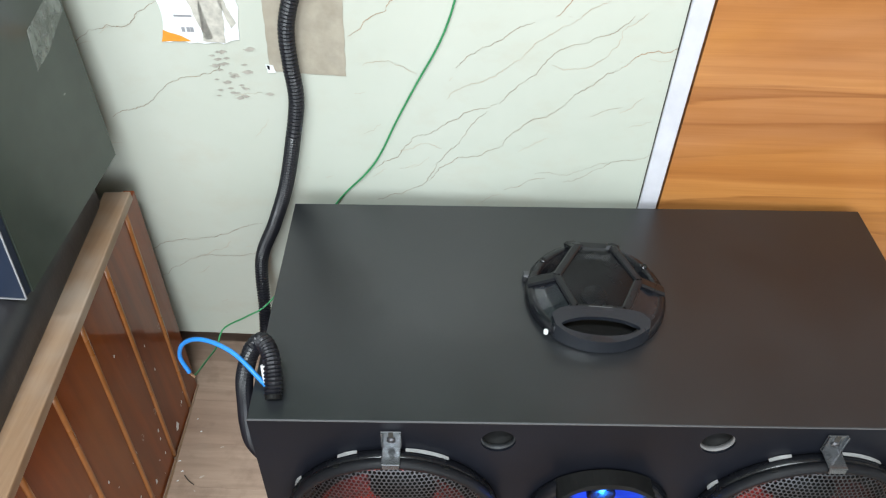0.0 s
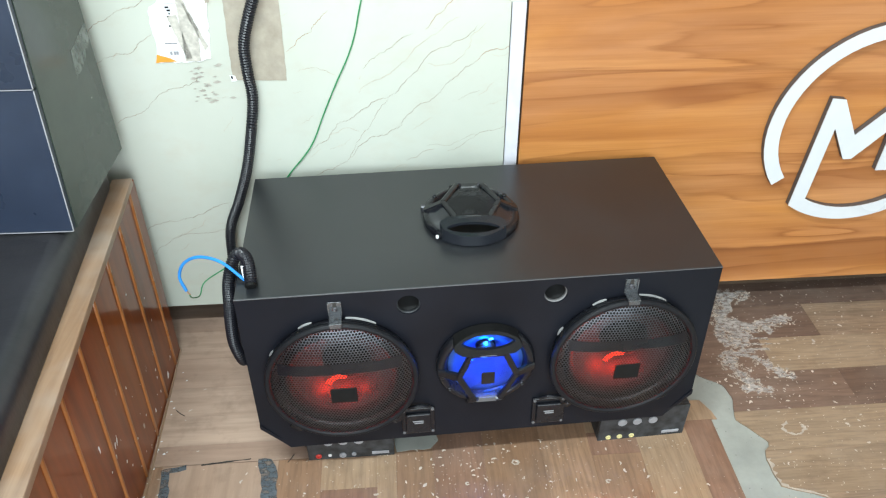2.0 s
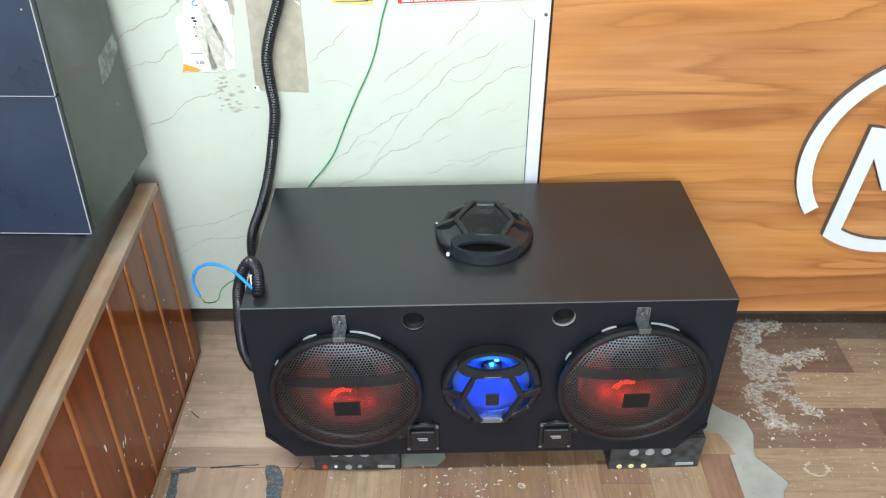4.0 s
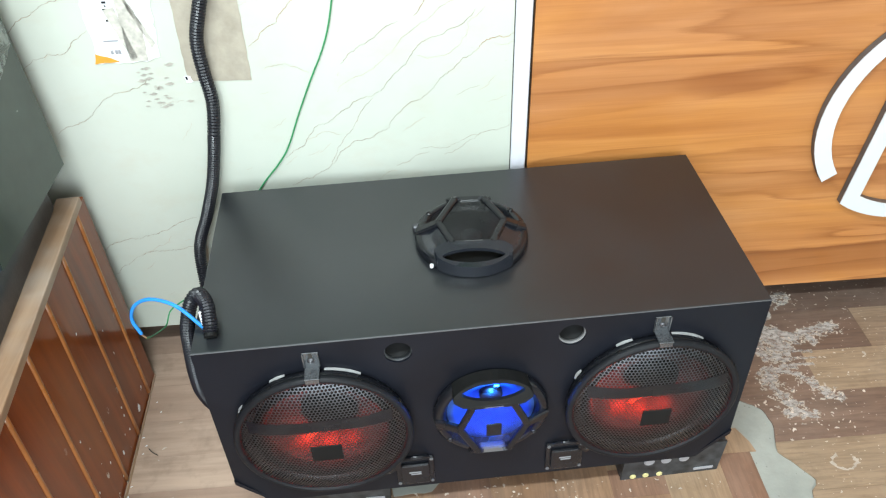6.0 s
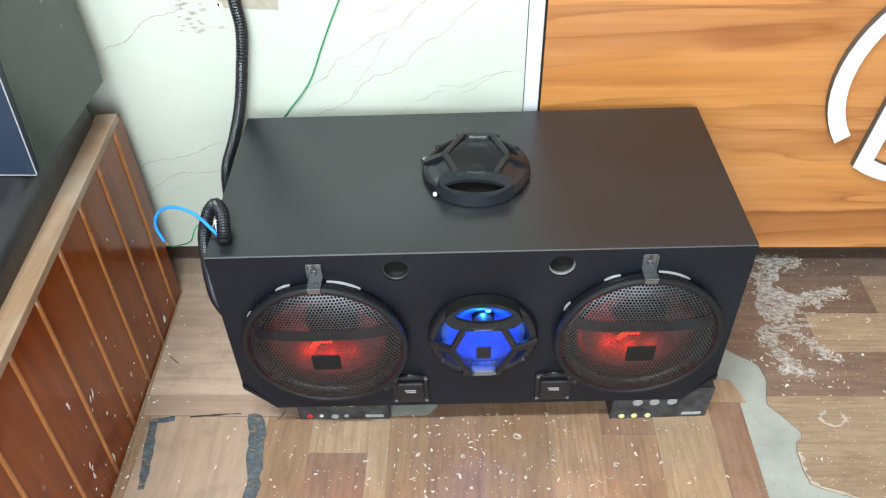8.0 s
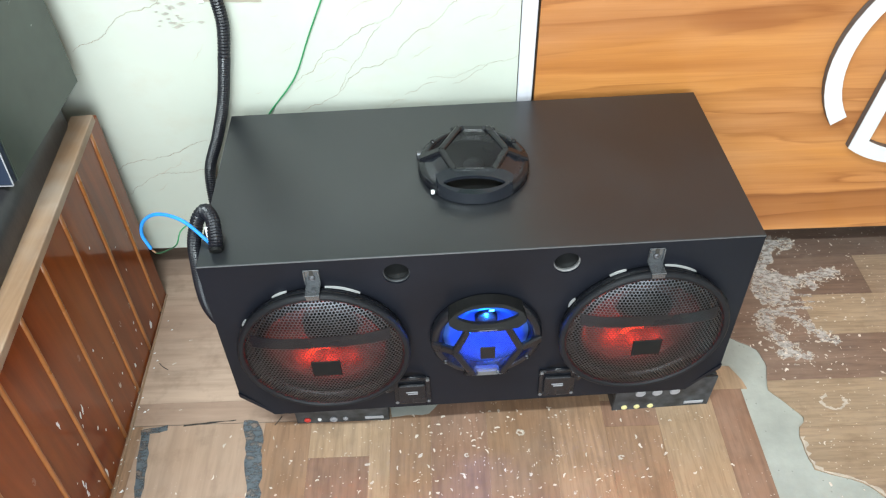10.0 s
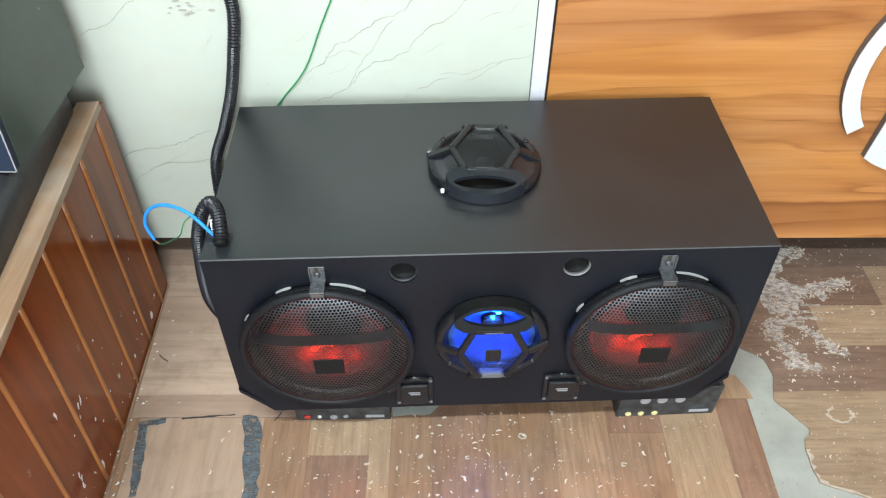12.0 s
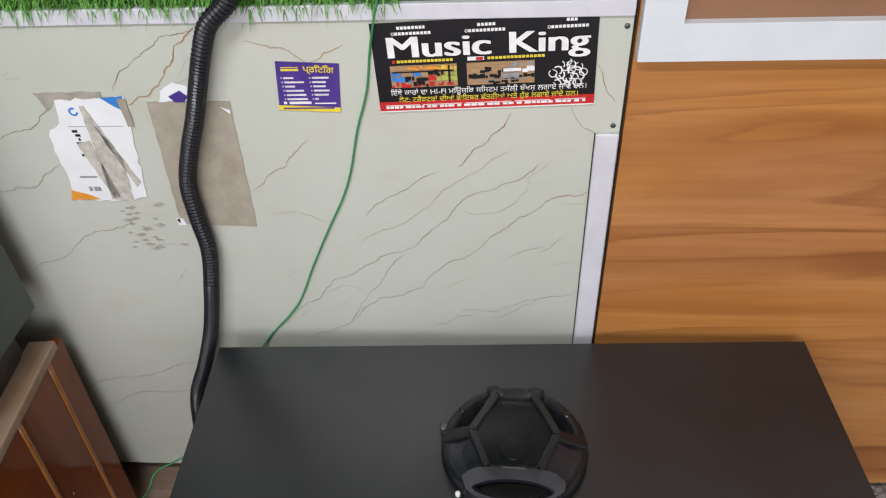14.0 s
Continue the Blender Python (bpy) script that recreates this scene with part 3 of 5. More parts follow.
for _ in range(42):
    vx, vz, vl = vein_rng.uniform(-0.32, 0.52), vein_rng.uniform(0.12, 0.93), vein_rng.uniform(0.008, 0.05)
    va = radians(vein_rng.gauss(28, 14))
    vein(vx, vz, vx + vl * math.cos(va), vz + vl * math.sin(va), 0.0008, VEIN_PALE)
structure("wall_north_upper", block(XW, 0.5585, 0.004, 0.05, 1.003, ZC), MAT_GREEN, "wall above clad with artificial grass mat", "wall")
structure("wood_panel", block(0.5635, XE, 0.001, 0.03, WOOD_Z, ZC), TEAK, "orange-brown teak-grain laminate counter front", "wall panel")
structure("panel_gap", block(0.5587, 0.5633, 0.012, 0.028, 0.085, ZC), DIRT, "dark open joint between the two panels", "joint")
structure("trim_white_edge", block(0.530, 0.558, -0.006, -0.0005, MARB_Z, 0.836, 0.0015), WHITE_TRIM, "dusty white plastic edge strip on the marble panel", "trim")
structure("trim_joint", block(0.5286, 0.5298, -0.0014, -0.0006, MARB_Z, 0.836), DIRT, "thin dark line along the plastic edge strip", "joint")
structure("trim_white_shelf", block(XW, 0.5585, -0.0035, 0.03, 0.984, 1.0025, 0.001), WHITE_TRIM, "white strip under the artificial grass", "trim")

# artificial grass above the strip
gb = bmesh.new()
rng = random.Random(4)
for _ in range(2600):
    x, z = rng.uniform(-0.75, 0.30), 1.004 + abs(rng.gauss(0, 0.02))
    L, w = rng.uniform(0.012, 0.026), rng.uniform(0.0006, 0.0012)
    ax, az, ay = rng.gauss(0, 0.5), rng.gauss(-0.25, 0.6), rng.uniform(0.3, 1.0)
    d = Vector((ax, -ay, az)).normalized()
    a = Vector((x, 0.004, z))
    s = d.cross(Vector((0, 0, 1))).normalized() * w
    mid, tip = a + d * L * 0.6, a + d * L + Vector((0, 0, -0.35 * L))
    v = [gb.verts.new(q) for q in (a - s, a + s, mid + s * 0.8, mid - s * 0.8, tip)]
    gb.faces.new(v[:4])
    gb.faces.new((v[3], v[2], v[4]))
tagged(obj("artificial_grass", gb, GRASS), "bright green artificial grass along the counter top", "grass", kind="stuff")

# white picture-frame moulding on the teak panel
frame_m = holder("wall_frame", pose(0, 0, 0), "white mitred frame round a brown panel on teak", "frame")
w = 0.044
bm = prism([(0.565, 0.936), (1.86, 0.936), (1.86 - w, 0.936 + w), (0.565 + w, 0.936 + w)], 0, 0.016)
part("rail", bm, WHITE_FRAME, frame_m, m=pose(0, 0.001, 0, 90))
bm = prism([(0.565, 0.936), (0.565 + w, 0.936 + w), (0.565 + w, 1.55 - w), (0.565, 1.55)], 0, 0.016)
part("stile", bm, WHITE_FRAME, frame_m, m=pose(0, 0.0012, 0, 90))
part("panel", block(0.565 + w, 1.86, -0.0035, 0.0, 0.936 + w, 1.55), PANEL_BROWN, frame_m, "matt brown inset panel")

# ---- emblem on the teak panel ----
emblem = holder("wall_emblem", pose(1.353, -0.0005, 0.538, 90), "white acrylic ring and zigzag emblem on teak", "emblem")


def stroke(outline, name):
    part(name, prism(outline, 0.0, 0.0125), EMBLEM_EDGE, emblem)
    part(name, prism(outline, 0.0129, 0.0150), EMBLEM, emblem)


stroke(arc(0.209, 0.241, 217.0, -35), "ring")
zig = [(-0.134, -0.206), (-0.116, 0.073), (-0.085, 0.069), (-0.035, -0.021), (0.048, 0.070), (0.083, 0.070), (0.085, -0.116),
       (0.047, -0.116), (0.047, -0.002), (-0.023, -0.082), (-0.042, -0.082), (-0.087, -0.001), (-0.098, -0.189)]
low = [(0.012 + 0.2187 * math.cos(radians(a)), 0.2187 * math.sin(radians(a))) for a in range(244, 302, 4)]
low2 = [(0.012 + 0.2525 * math.cos(radians(a)), 0.2525 * math.sin(radians(a))) for a in range(300, 236, -4)]
stroke(zig + low + low2, "zigzag")

# ---- bench with a boarded apron, black seat and dark cabinet ----


def racked(bm):
    """The bench's front has gone out of square: its foot is set back and its boards lean."""
    for v in bm.verts:
        up = min(1.0, max(0.0, v.co.z / 0.4885))
        y = max(-0.9, v.co.y)
        v.co.x += (1 - up) * (-0.004 + 0.022 * y) + up * (-0.013 * y)
        v.co.y -= 0.034 * (1 - up)
    return bm


def bench(m, label):
    """Front of a long bench: y runs along it, +x is its face."""
    b = holder("bench", m, label, "bench")
    edges = [0.034] + [-0.024 - 0.1065 * i for i in range(17)]
    for y1, y2 in zip(edges, edges[1:]):
        part("board", racked(block(-0.018, 0.0, y2 + 0.004, y1 - 0.004, 0.003, 0.4885, 0.0012)), APRON, b)
        bm = racked(tube([(-0.001, y2, 0.012), (-0.001, y2, 0.24), (-0.001, y2, 0.4885)], 0.0050, 8, 0.06))
        smooth(part("bead", bm, BEAD, b, "orange-brown half-round bead"))
    skew = pose(0, 0, 0, 0, 0, 1.7)
    bm = block(-0.036, 0.005, -1.80, 0.008, 0.489, 0.505, 0.002, steps=2)
    part("rail", bm, RAIL, b, "worn pale wooden top rail", m=skew)
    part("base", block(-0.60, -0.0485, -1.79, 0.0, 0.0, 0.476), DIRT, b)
    part("skirting", racked(block(0.0005, 0.0035, -1.79, 0.03, 0.0, 0.008, 0.001)), RAIL, b)
    bm = block(-0.62, -0.031, -1.80, 0.004, 0.477, 0.574, 0.034, steps=5)
    smooth(part("seat", bm, REXINE, b, "black rexine seat cushion", m=skew))
    return b


bench_left = bench(pose(-0.267, -0.062, 0, 0, 0, 2.6), "polished red-brown boarded bench with black rexine seat")

cabinet = holder("cabinet", pose(-0.269, -0.338, 0.576, 0, 0, -1.0), "dark glossy slope-fronted cabinet standing on the bench", "cabinet")
LEAN_BACK = pose(0, 0, 0, -9.0)
side = [(0.0155, 0.0), (0.285, 0.0), (0.315, 0.9), (0.0155 + 0.1584 * 0.9, 0.9)]
part("body", prism(side, -0.58, 0.0), CAB_SIDE, cabinet, "glossy dark cabinet side, marble reflection in its grey-green colour", m=Matrix(((0, 0, 1, 0), (1, 0, 0, 0), (0, 1, 0, 0), (0, 0, 0, 1))))
for z0, z1 in ((0.003, 0.2505), (0.2535, 0.60), (0.603, 0.90)):
    d = part("door", block(-0.578, -0.0015, 0.0, 0.0145, z0, z1, 0.001), CAB_FRONT, cabinet, "dark navy board front", m=LEAN_BACK)
    part("edge_band", block(-0.0014, 0.0003, -0.0003, 0.0012, z0, z1), P_GREY, d, "thin pale edge band")
    part("edge_band", block(-0.578, -0.0015, -0.0004, 0.002, z0 - 0.0016, z0 - 0.0004), P_GREY, d, "thin pale edge band")
bm = prism([(0.292, 0.262), (0.205, 0.243), (0.193, 0.196), (0.228, 0.202), (0.288, 0.226)], 0, 0.0006)
part("tape", bm, CLEAR_TAPE, cabinet, "strip of clear packing tape", m=pose(0.0002, 0, 0, 90, 0, 90))

# ---- loudspeaker box ----
E = Matrix.Translation((0, -0.431, 0)) @ Matrix.Rotation(radians(1.8), 4, "Z")
TOP, BOT, W, DEP = 0.484, 0.100, 0.879, 0.387
SL = math.atan(0.026 / 0.385)
LEN = (TOP - BOT) / math.cos(SL)
sa, ca = math.sin(SL), math.cos(SL)
FRONT = Matrix(((1, 0, 0, 0), (0, sa, -ca, 0), (0, ca, sa, TOP), (0, 0, 0, 1)))
box = holder("loudspeaker_box", E, "black laminate car loudspeaker box with lit speakers", "loudspeaker")
outline = [(0, -0.0024), (W, -0.0024), (W, -0.322), (W - 0.052, -LEN), (0.052, -LEN), (0, -0.322)]
WOOF = ((0.172, -0.195), (0.711, -0.190))
MID = (0.445, -0.188)
PORTS = ((0.303, -0.038), (0.572, -0.036))
holes = [(*WOOF[0], 0.118), (*WOOF[1], 0.118), (*MID, 0.075), (*PORTS[0], 0.0215), (*PORTS[1], 0.0215)]
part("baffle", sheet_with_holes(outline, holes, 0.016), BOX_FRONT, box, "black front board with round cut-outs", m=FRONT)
part("top_panel", block(0, W, 0.0, DEP, TOP - 0.0022, TOP, 0.0008), BOX_TOP, box, "black laminate top, colour lightened for reflections, faintly dusty")
run = 0.026 / 0.385
part("edge_band", block(0.0, W, -0.0008, 0.0003, TOP - 0.0018, TOP - 0.0009), WORN_AND_LIT, box, "thin pale worn edge")
for x0, x1 in ((0.0, 0.016), (W - 0.016, W)):
    y_low = -run * (TOP - 0.1625)
    side = [(0.0168, TOP - 0.0025), (DEP, TOP - 0.0025), (DEP, BOT), (y_low + 0.07, BOT), (y_low + 0.0172, 0.1625)]
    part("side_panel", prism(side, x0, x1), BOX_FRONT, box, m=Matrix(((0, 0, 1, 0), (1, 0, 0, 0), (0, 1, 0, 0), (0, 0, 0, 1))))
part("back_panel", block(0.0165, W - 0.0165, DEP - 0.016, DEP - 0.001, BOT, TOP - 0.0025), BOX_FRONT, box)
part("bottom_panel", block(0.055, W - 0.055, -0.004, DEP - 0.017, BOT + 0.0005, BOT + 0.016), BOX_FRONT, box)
for sx, x in ((1, 0.0), (-1, W)):
    strip = [(x, 0), (x + sx * 0.052, -0.0625), (x + sx * 0.052, -0.052), (x, 0.012)]
    part("corner_panel", prism(strip, -0.30, 0.003), BOX_FRONT, box, m=Matrix(((1, 0, 0, 0), (0, 0, -1, -run * 0.3215), (0, 1, 0, 0.1625), (0, 0, 0, 1))))
for px, py in PORTS:
    tubep = lathe([(0.0212, -0.010), (0.0212, -0.24), (0.0, -0.24), (0.0, -0.239), (0.0195, -0.239), (0.0195, -0.010)], 32, px, py, closed=True)
    smooth(part("port_tube", tubep, RUBBER, box, "dark bass port", m=FRONT))
    smooth(part("port_lip", lathe([(0.0213, -0.003), (0.0213, -0.0095), (0.0192, -0.0095), (0.0203, -0.003)], 32, px, py, closed=True), DULL_PVC if px > 0.4 else PCB, box, "pale rim inside the bass port", m=FRONT))


def woofer(cx, cy):
    """A big woofer: ring, cone, perforated steel grille with a plain band, clip and lugs."""
    at = FRONT @ Matrix.Translation((cx, cy, 0))
    ring = smooth(part("woofer", lathe([(0.118, -0.004), (0.1395, 0.001), (0.1405, 0.012), (0.136, 0.016), (0.118, 0.014), (0.112, 0.004)], 72, closed=True), BLACK_PLASTIC, box, "round woofer behind a black steel grille", m=at))
    for a0, a1, thick in ((60, 83, 0.0016), (108, 119, 0.0014), (148, 156, 0.0018)):
        out = [(0.1418 + thick * math.sin(math.pi * (i + 0.5) / 15), radians(a0 + (a1 - a0) * i / 14)) for i in range(15)]
        rim_arc = [(r * math.cos(a), r * math.sin(a)) for r, a in out] + [(0.1410 * math.cos(a), 0.1410 * math.sin(a)) for r, a in reversed(out)]
        part("gasket", prism(rim_arc, 0.001, 0.0050), PVC, ring, "bright bare metal gasket edge")
    smooth(part("surround", lathe([(0.118, 0.006), (0.113, 0.0125), (0.107, 0.0135), (0.100, 0.008), (0.0935, -0.0005)], 64), RUBBER, ring, "black rubber surround"))
    cone = lathe([(0.094, 0.000), (0.032, -0.032), (0.028, -0.033)], 64)
    smooth(part("cone", cone, CONE, ring, "woofer cone glowing red from its lamps"))
    smooth(part("dust_cap", lathe([(0.047, -0.026), (0.045, -0.014), (0.036, -0.003), (0.020, 0.004), (0.0, 0.006)], 40), RUBBER, ring, "black domed dust cap", m=Matrix.Translation((0.010, 0.022, 0))))
    smooth(part("grille_rim", lathe([(0.132, 0.015), (0.1430, 0.0155), (0.1445, 0.019), (0.1435, 0.0245), (0.140, 0.0275), (0.1345, 0.027), (0.1322, 0.0235)], 80, closed=True), RIM, ring, "black raised grille rim"))

    def dome(x, y):
        r2 = (x * x + y * y) / 0.133 ** 2
        return 0.0235 + 0.0170 * (1 - min(1, r2) ** 2)

    me = perforated(lambda x, y: x * x + y * y < 0.1332 ** 2 and not (0.041 < y < 0.062 and abs(x) < 0.108), 0.0058, 0.30, dome, extent=0.14)
    me.materials.append(GRILLE)
    g = new("grille", me)
    g.parent = ring
    tagged(g, "perforated black steel grille")
    bm = bmesh.new()
    rows = []
    for i in range(25):
        x = -0.1135 + 0.227 * i / 24
        rows.append([bm.verts.new((x, y, dome(x, y) + 0.0006)) for y in (0.0400, 0.0465, 0.0515, 0.0565, 0.0630)])
    for a, b in zip(rows, rows[1:]):
        for i in range(4):
            bm.faces.new((a[i], b[i], b[i + 1], a[i + 1]))
    smooth(part("grille_band", bm, BLACK_PLASTIC, ring, "plain unperforated band of the grille"))
    part("badge", block(-0.022, 0.027, -0.033, 0.004, 0.0392, 0.0417, 0.001), RUBBER, ring, "small dark square badge")
    for ang in (232, 308):
        c, s = math.cos(radians(ang)), math.sin(radians(ang))
        bm = bar((0.136 * c, 0.136 * s, 0.0), (0.168 * c, 0.168 * s, 0.0), 0.026, 0.006)
        lathe([(0.0055, 0.005), (0.0055, 0.0085), (0.003, 0.009), (0.0, 0.007)], 10, 0.156 * c, 0.156 * s, bm=bm)
        part("lug", bm, BLACK_PLASTIC, ring, "mounting lug with screw")
    bm = block(-0.0125, 0.0125, 0.146, 0.177, 0.0005, 0.003, 0.0008)
    block(-0.0115, 0.0115, 0.1455, 0.1485, 0.001, 0.0300, 0.0010, bm=bm)
    block(-0.0105, 0.0105, 0.138, 0.1485, 0.0280, 0.0300, 0.0008, bm=bm)
    for x in (-0.0112, 0.0112):
        block(x - 0.0012, x + 0.0012, 0.149, 0.177, 0.003, 0.0060, 0.0004, bm=bm)
    part("clip", bm, CLEAR, ring, "smoky plastic grille clip")
    part("clip_slot", block(-0.003, 0.003, 0.156, 0.177, 0.0031, 0.0038, 0.0003), DIRT, ring)
    part("screw", lathe([(0.0052, 0.003), (0.0052, 0.005), (0.003, 0.0065), (0.0, 0.0055)], 14, 0.0, 0.162), BLACK_STEEL, ring)
    for ang in (28, 118, 62, 150):
        c, s = math.cos(radians(ang)), math.sin(radians(ang))
        part("rim_notch", block(-0.004, 0.004, -0.0015, 0.0015, 0.0165, 0.0215, 0.0005), RUBBER, ring, m=Matrix.Translation((0.1445 * c, 0.1445 * s, 0)) @ Matrix.Rotation(radians(ang - 90), 4, "Z"))
    # Emitting arc added in place of the bright red light on the cone.
    part("led_ring", prism([(x - 0.003, y - 0.030) for x, y in arc(0.022, 0.033, 66, 160, 20)], 0.0015, 0.0025), GLOW_RED, ring, "added glowing arc for the red light on the cone")
    return at


for wx, wy in WOOF:
    at = woofer(wx, wy)
    for lx, ly in ((-0.036, -0.044), (0.000, -0.056), (0.036, -0.050)):
        bulb("red_lamp", E @ at @ Vector((lx, ly, -0.0065)), RED_W * (1.0 if lx < 0.02 else 0.4), (1.0, 0.030, 0.006), 0.010)


def coaxial(parent, at, lit):
    """A six-inch coaxial speaker: cone, tweeter, and a raised hexagonal grille on six spokes."""
    base = smooth(part("coaxial_speaker", lathe([(0.070, 0.0), (0.0930, 0.0), (0.0955, 0.004), (0.0945, 0.013), (0.089, 0.018), (0.082, 0.0185), (0.0785, 0.014), (0.073, 0.004)], 64, closed=True), BLACK_PLASTIC, parent, "round speaker under a raised hexagonal grille" + (", lit blue inside" if lit else ""), m=at))
    low = -0.012 if lit else 0.0015
    smooth(part("cone", lathe([(0.0735, 0.003), (0.066, 0.006), (0.060, 0.003), (0.018, low), (0.0, low)], 48), PALE_CONE if lit else RUBBER, base, "pale cone" if lit else "dark cone"))
    smooth(part("tweeter", lathe([(0.019, low), (0.019, 0.006), (0.017, 0.009), (0.013, 0.008), (0.008, 0.011), (0.0, 0.012)], 28), BLACK_PLASTIC, base, m=Matrix.Translation((0, -0.040 if lit else 0, 0))))
    hexa = [(0.025, 0.064), (0.055, 0.004), (0.032, -0.050), (-0.032, -0.050), (-0.055, 0.004), (-0.025, 0.064)]
    top = 0.0375
    feet = [(0.031, 0.0875), (0.0895, 0.006), (0.046, -0.0765), (-0.046, -0.0765), (-0.0895, 0.006), (-0.031, 0.0875)]
    for i in range(6):
        a, b, f = hexa[i], hexa[(i + 1) % 6], feet[i]
        if i < 5:
            part("grille_bar", bar((*a, top - 0.004), (*b, top - 0.004), 0.0115, 0.006), BLACK_PLASTIC, base)
        if i not in (2, 3):
            part("spoke", bar((a[0] * 0.97, a[1] * 0.97, top - 0.005), (*f, 0.0135), 0.018, 0.007), BLACK_PLASTIC, base)
    if not lit:
        for sx in (1, -1):
            bm = bmesh.new()
            rim = [(0.0905, 0.000), (0.087, -0.026), (0.080, -0.045), (0.069, -0.060)]
            inner = [bm.verts.new((sx * (0.055 + (0.032 - 0.055) * i / 3), 0.004 - 0.054 * i / 3, top - 0.003)) for i in range(4)]
            middle = [bm.verts.new((sx * (0.5 * rim[i][0] + 0.5 * (0.055 - 0.023 * i / 3)), 0.5 * rim[i][1] + 0.5 * (0.004 - 0.054 * i / 3), 0.022)) for i in range(4)]
            outer = [bm.verts.new((sx * x, y, 0.0165)) for x, y in rim]
            for rows in ((inner, middle), (middle, outer)):
                for i in range(3):
                    bm.faces.new((rows[0][i], rows[0][i + 1], rows[1][i + 1], rows[1][i]))
            part("wing", bm, WING_PLASTIC, base, "glossy black faceted wing")
    # On the lit speaker this black block is coloured grey for the lamplight.
    part("notch_block", block(-0.022, 0.022, 0.068, 0.084, 0.014, 0.028, 0.003), BLACK_PLASTIC if not lit else WORN_AND_LIT, base, "stepped block in the grille notch")

    def inside(x, y):
        for i in range(6):
            (ax, ay), (bx, by) = hexa[i], hexa[(i + 1) % 6]
            if (bx - ax) * (y - ay) - (by - ay) * (x - ax) > -0.0001:
                return False
        return True

    me = perforated(inside, 0.0028, 0.16 if lit else 0.30, lambda x, y: top + 0.002 - 1.4 * (x * x + y * y), extent=0.075)
    me.materials.append(BLACK_PLASTIC)
    g = new("grille_mesh", me)
    g.parent = base
    part("badge", block(-0.0125, 0.0125, -0.008, 0.022, top + 0.0008, top + 0.0030, 0.001), BLACK_PLASTIC, base, "small dark badge") if lit else None
    part("maker_bar", block(-0.015, 0.015, -0.0512, -0.0488, top + 0.0020, top + 0.0026), INK if lit else WORN_AND_LIT, base, "pale printed bar")
    # hood over the near window: a sloping plate with a lens-shaped opening and a rounded lip
    edge = [(0.033, -0.0505), (0.050, -0.0525), (0.0635, -0.062)] + [(0.0955 * math.cos(radians(a)), 0.0955 * math.sin(radians(a))) for a in range(-49, -133, -6)] + [(-0.0635, -0.062), (-0.050, -0.0525), (-0.033, -0.0505)]

    def slope(y):
        return 0.0245 + (top + 0.003 - 0.0245) * min(1.0, max(0.0, (y + 0.092) / 0.041))

    bm = bmesh.new()
    rings = [[], [], [], []]
    for k in range(48):
        a = 2 * math.pi * k / 48
        hx, hy = 0.050 * math.cos(a), -0.0745 + (0.0135 if lit else 0.0115) * math.sin(a) * (1.0 - 0.25 * abs(math.cos(a)) ** 3)
        dx, dy = hx, hy + 0.0745
        far = 9.0
        for (ax, ay), (bx, by) in zip(edge, edge[1:] + edge[:1]):
            ex, ey = bx - ax, by - ay
            det = ex * dy - ey * dx
            if abs(det) > 1e-9:
                t = (ex * (ay + 0.0745) - ey * ax) / det
                u = (dx * (ay + 0.0745) - dy * ax) / det
                if t > 0 and -1e-6 <= u <= 1 + 1e-6:
                    far = min(far, t)
        ox, oy = dx * far, dy * far - 0.0745
        low = 0.003 if math.hypot(ox, oy) > 0.090 else slope(oy) - 0.010
        for ring, q in zip(rings, ((hx, hy, slope(hy) - 0.006), (hx, hy, slope(hy)), (ox, oy, slope(oy)), (ox * 1.01, oy * 1.01, low))):
            ring.append(bm.verts.new(q))
    for ra, rb in zip(rings, rings[1:]):
        for k in range(48):
            bm.faces.new((ra[k], ra[(k + 1) % 48], rb[(k + 1) % 48], rb[k]))
    bmesh.ops.recalc_face_normals(bm, faces=bm.faces[:])
    part("hood", bm, WING_PLASTIC if not lit else RUBBER, base, "raised black hood with a lens-shaped opening")
    for ang in (35, 145):
        c, s = math.cos(radians(ang)), math.sin(radians(ang))
        part("screw", lathe([(0.005, 0.014), (0.005, 0.0195), (0.003, 0.021), (0.0, 0.0195)], 14, 0.086 * c, 0.086 * s), BLACK_PLASTIC, base)
    return base


mid_at = FRONT @ Matrix.Translation((*MID, 0)) @ Matrix.Rotation(math.pi, 4, "Z")
blue = coaxial(box, mid_at, True)
for ang in (262,):
    part("led", block(-0.004, 0.004, -0.002, 0.002, 0.0062, 0.0085, 0.0008), LED_BLUE, blue, "small blue lamp", m=Matrix.Translation((0.062 * math.cos(radians(ang)), 0.062 * math.sin(radians(ang)), 0)))
bulb("blue_lamp", E @ mid_at @ Vector((0.0, -0.052, 0.014)), BLUE_W * 1.5, (0.02, 0.22, 1.0), 0.005)
bulb("blue_lamp", E @ mid_at @ Vector((0.0, 0.016, 0.022)), BLUE_W * 0.8, (0.012, 0.085, 1.0), 0.005)

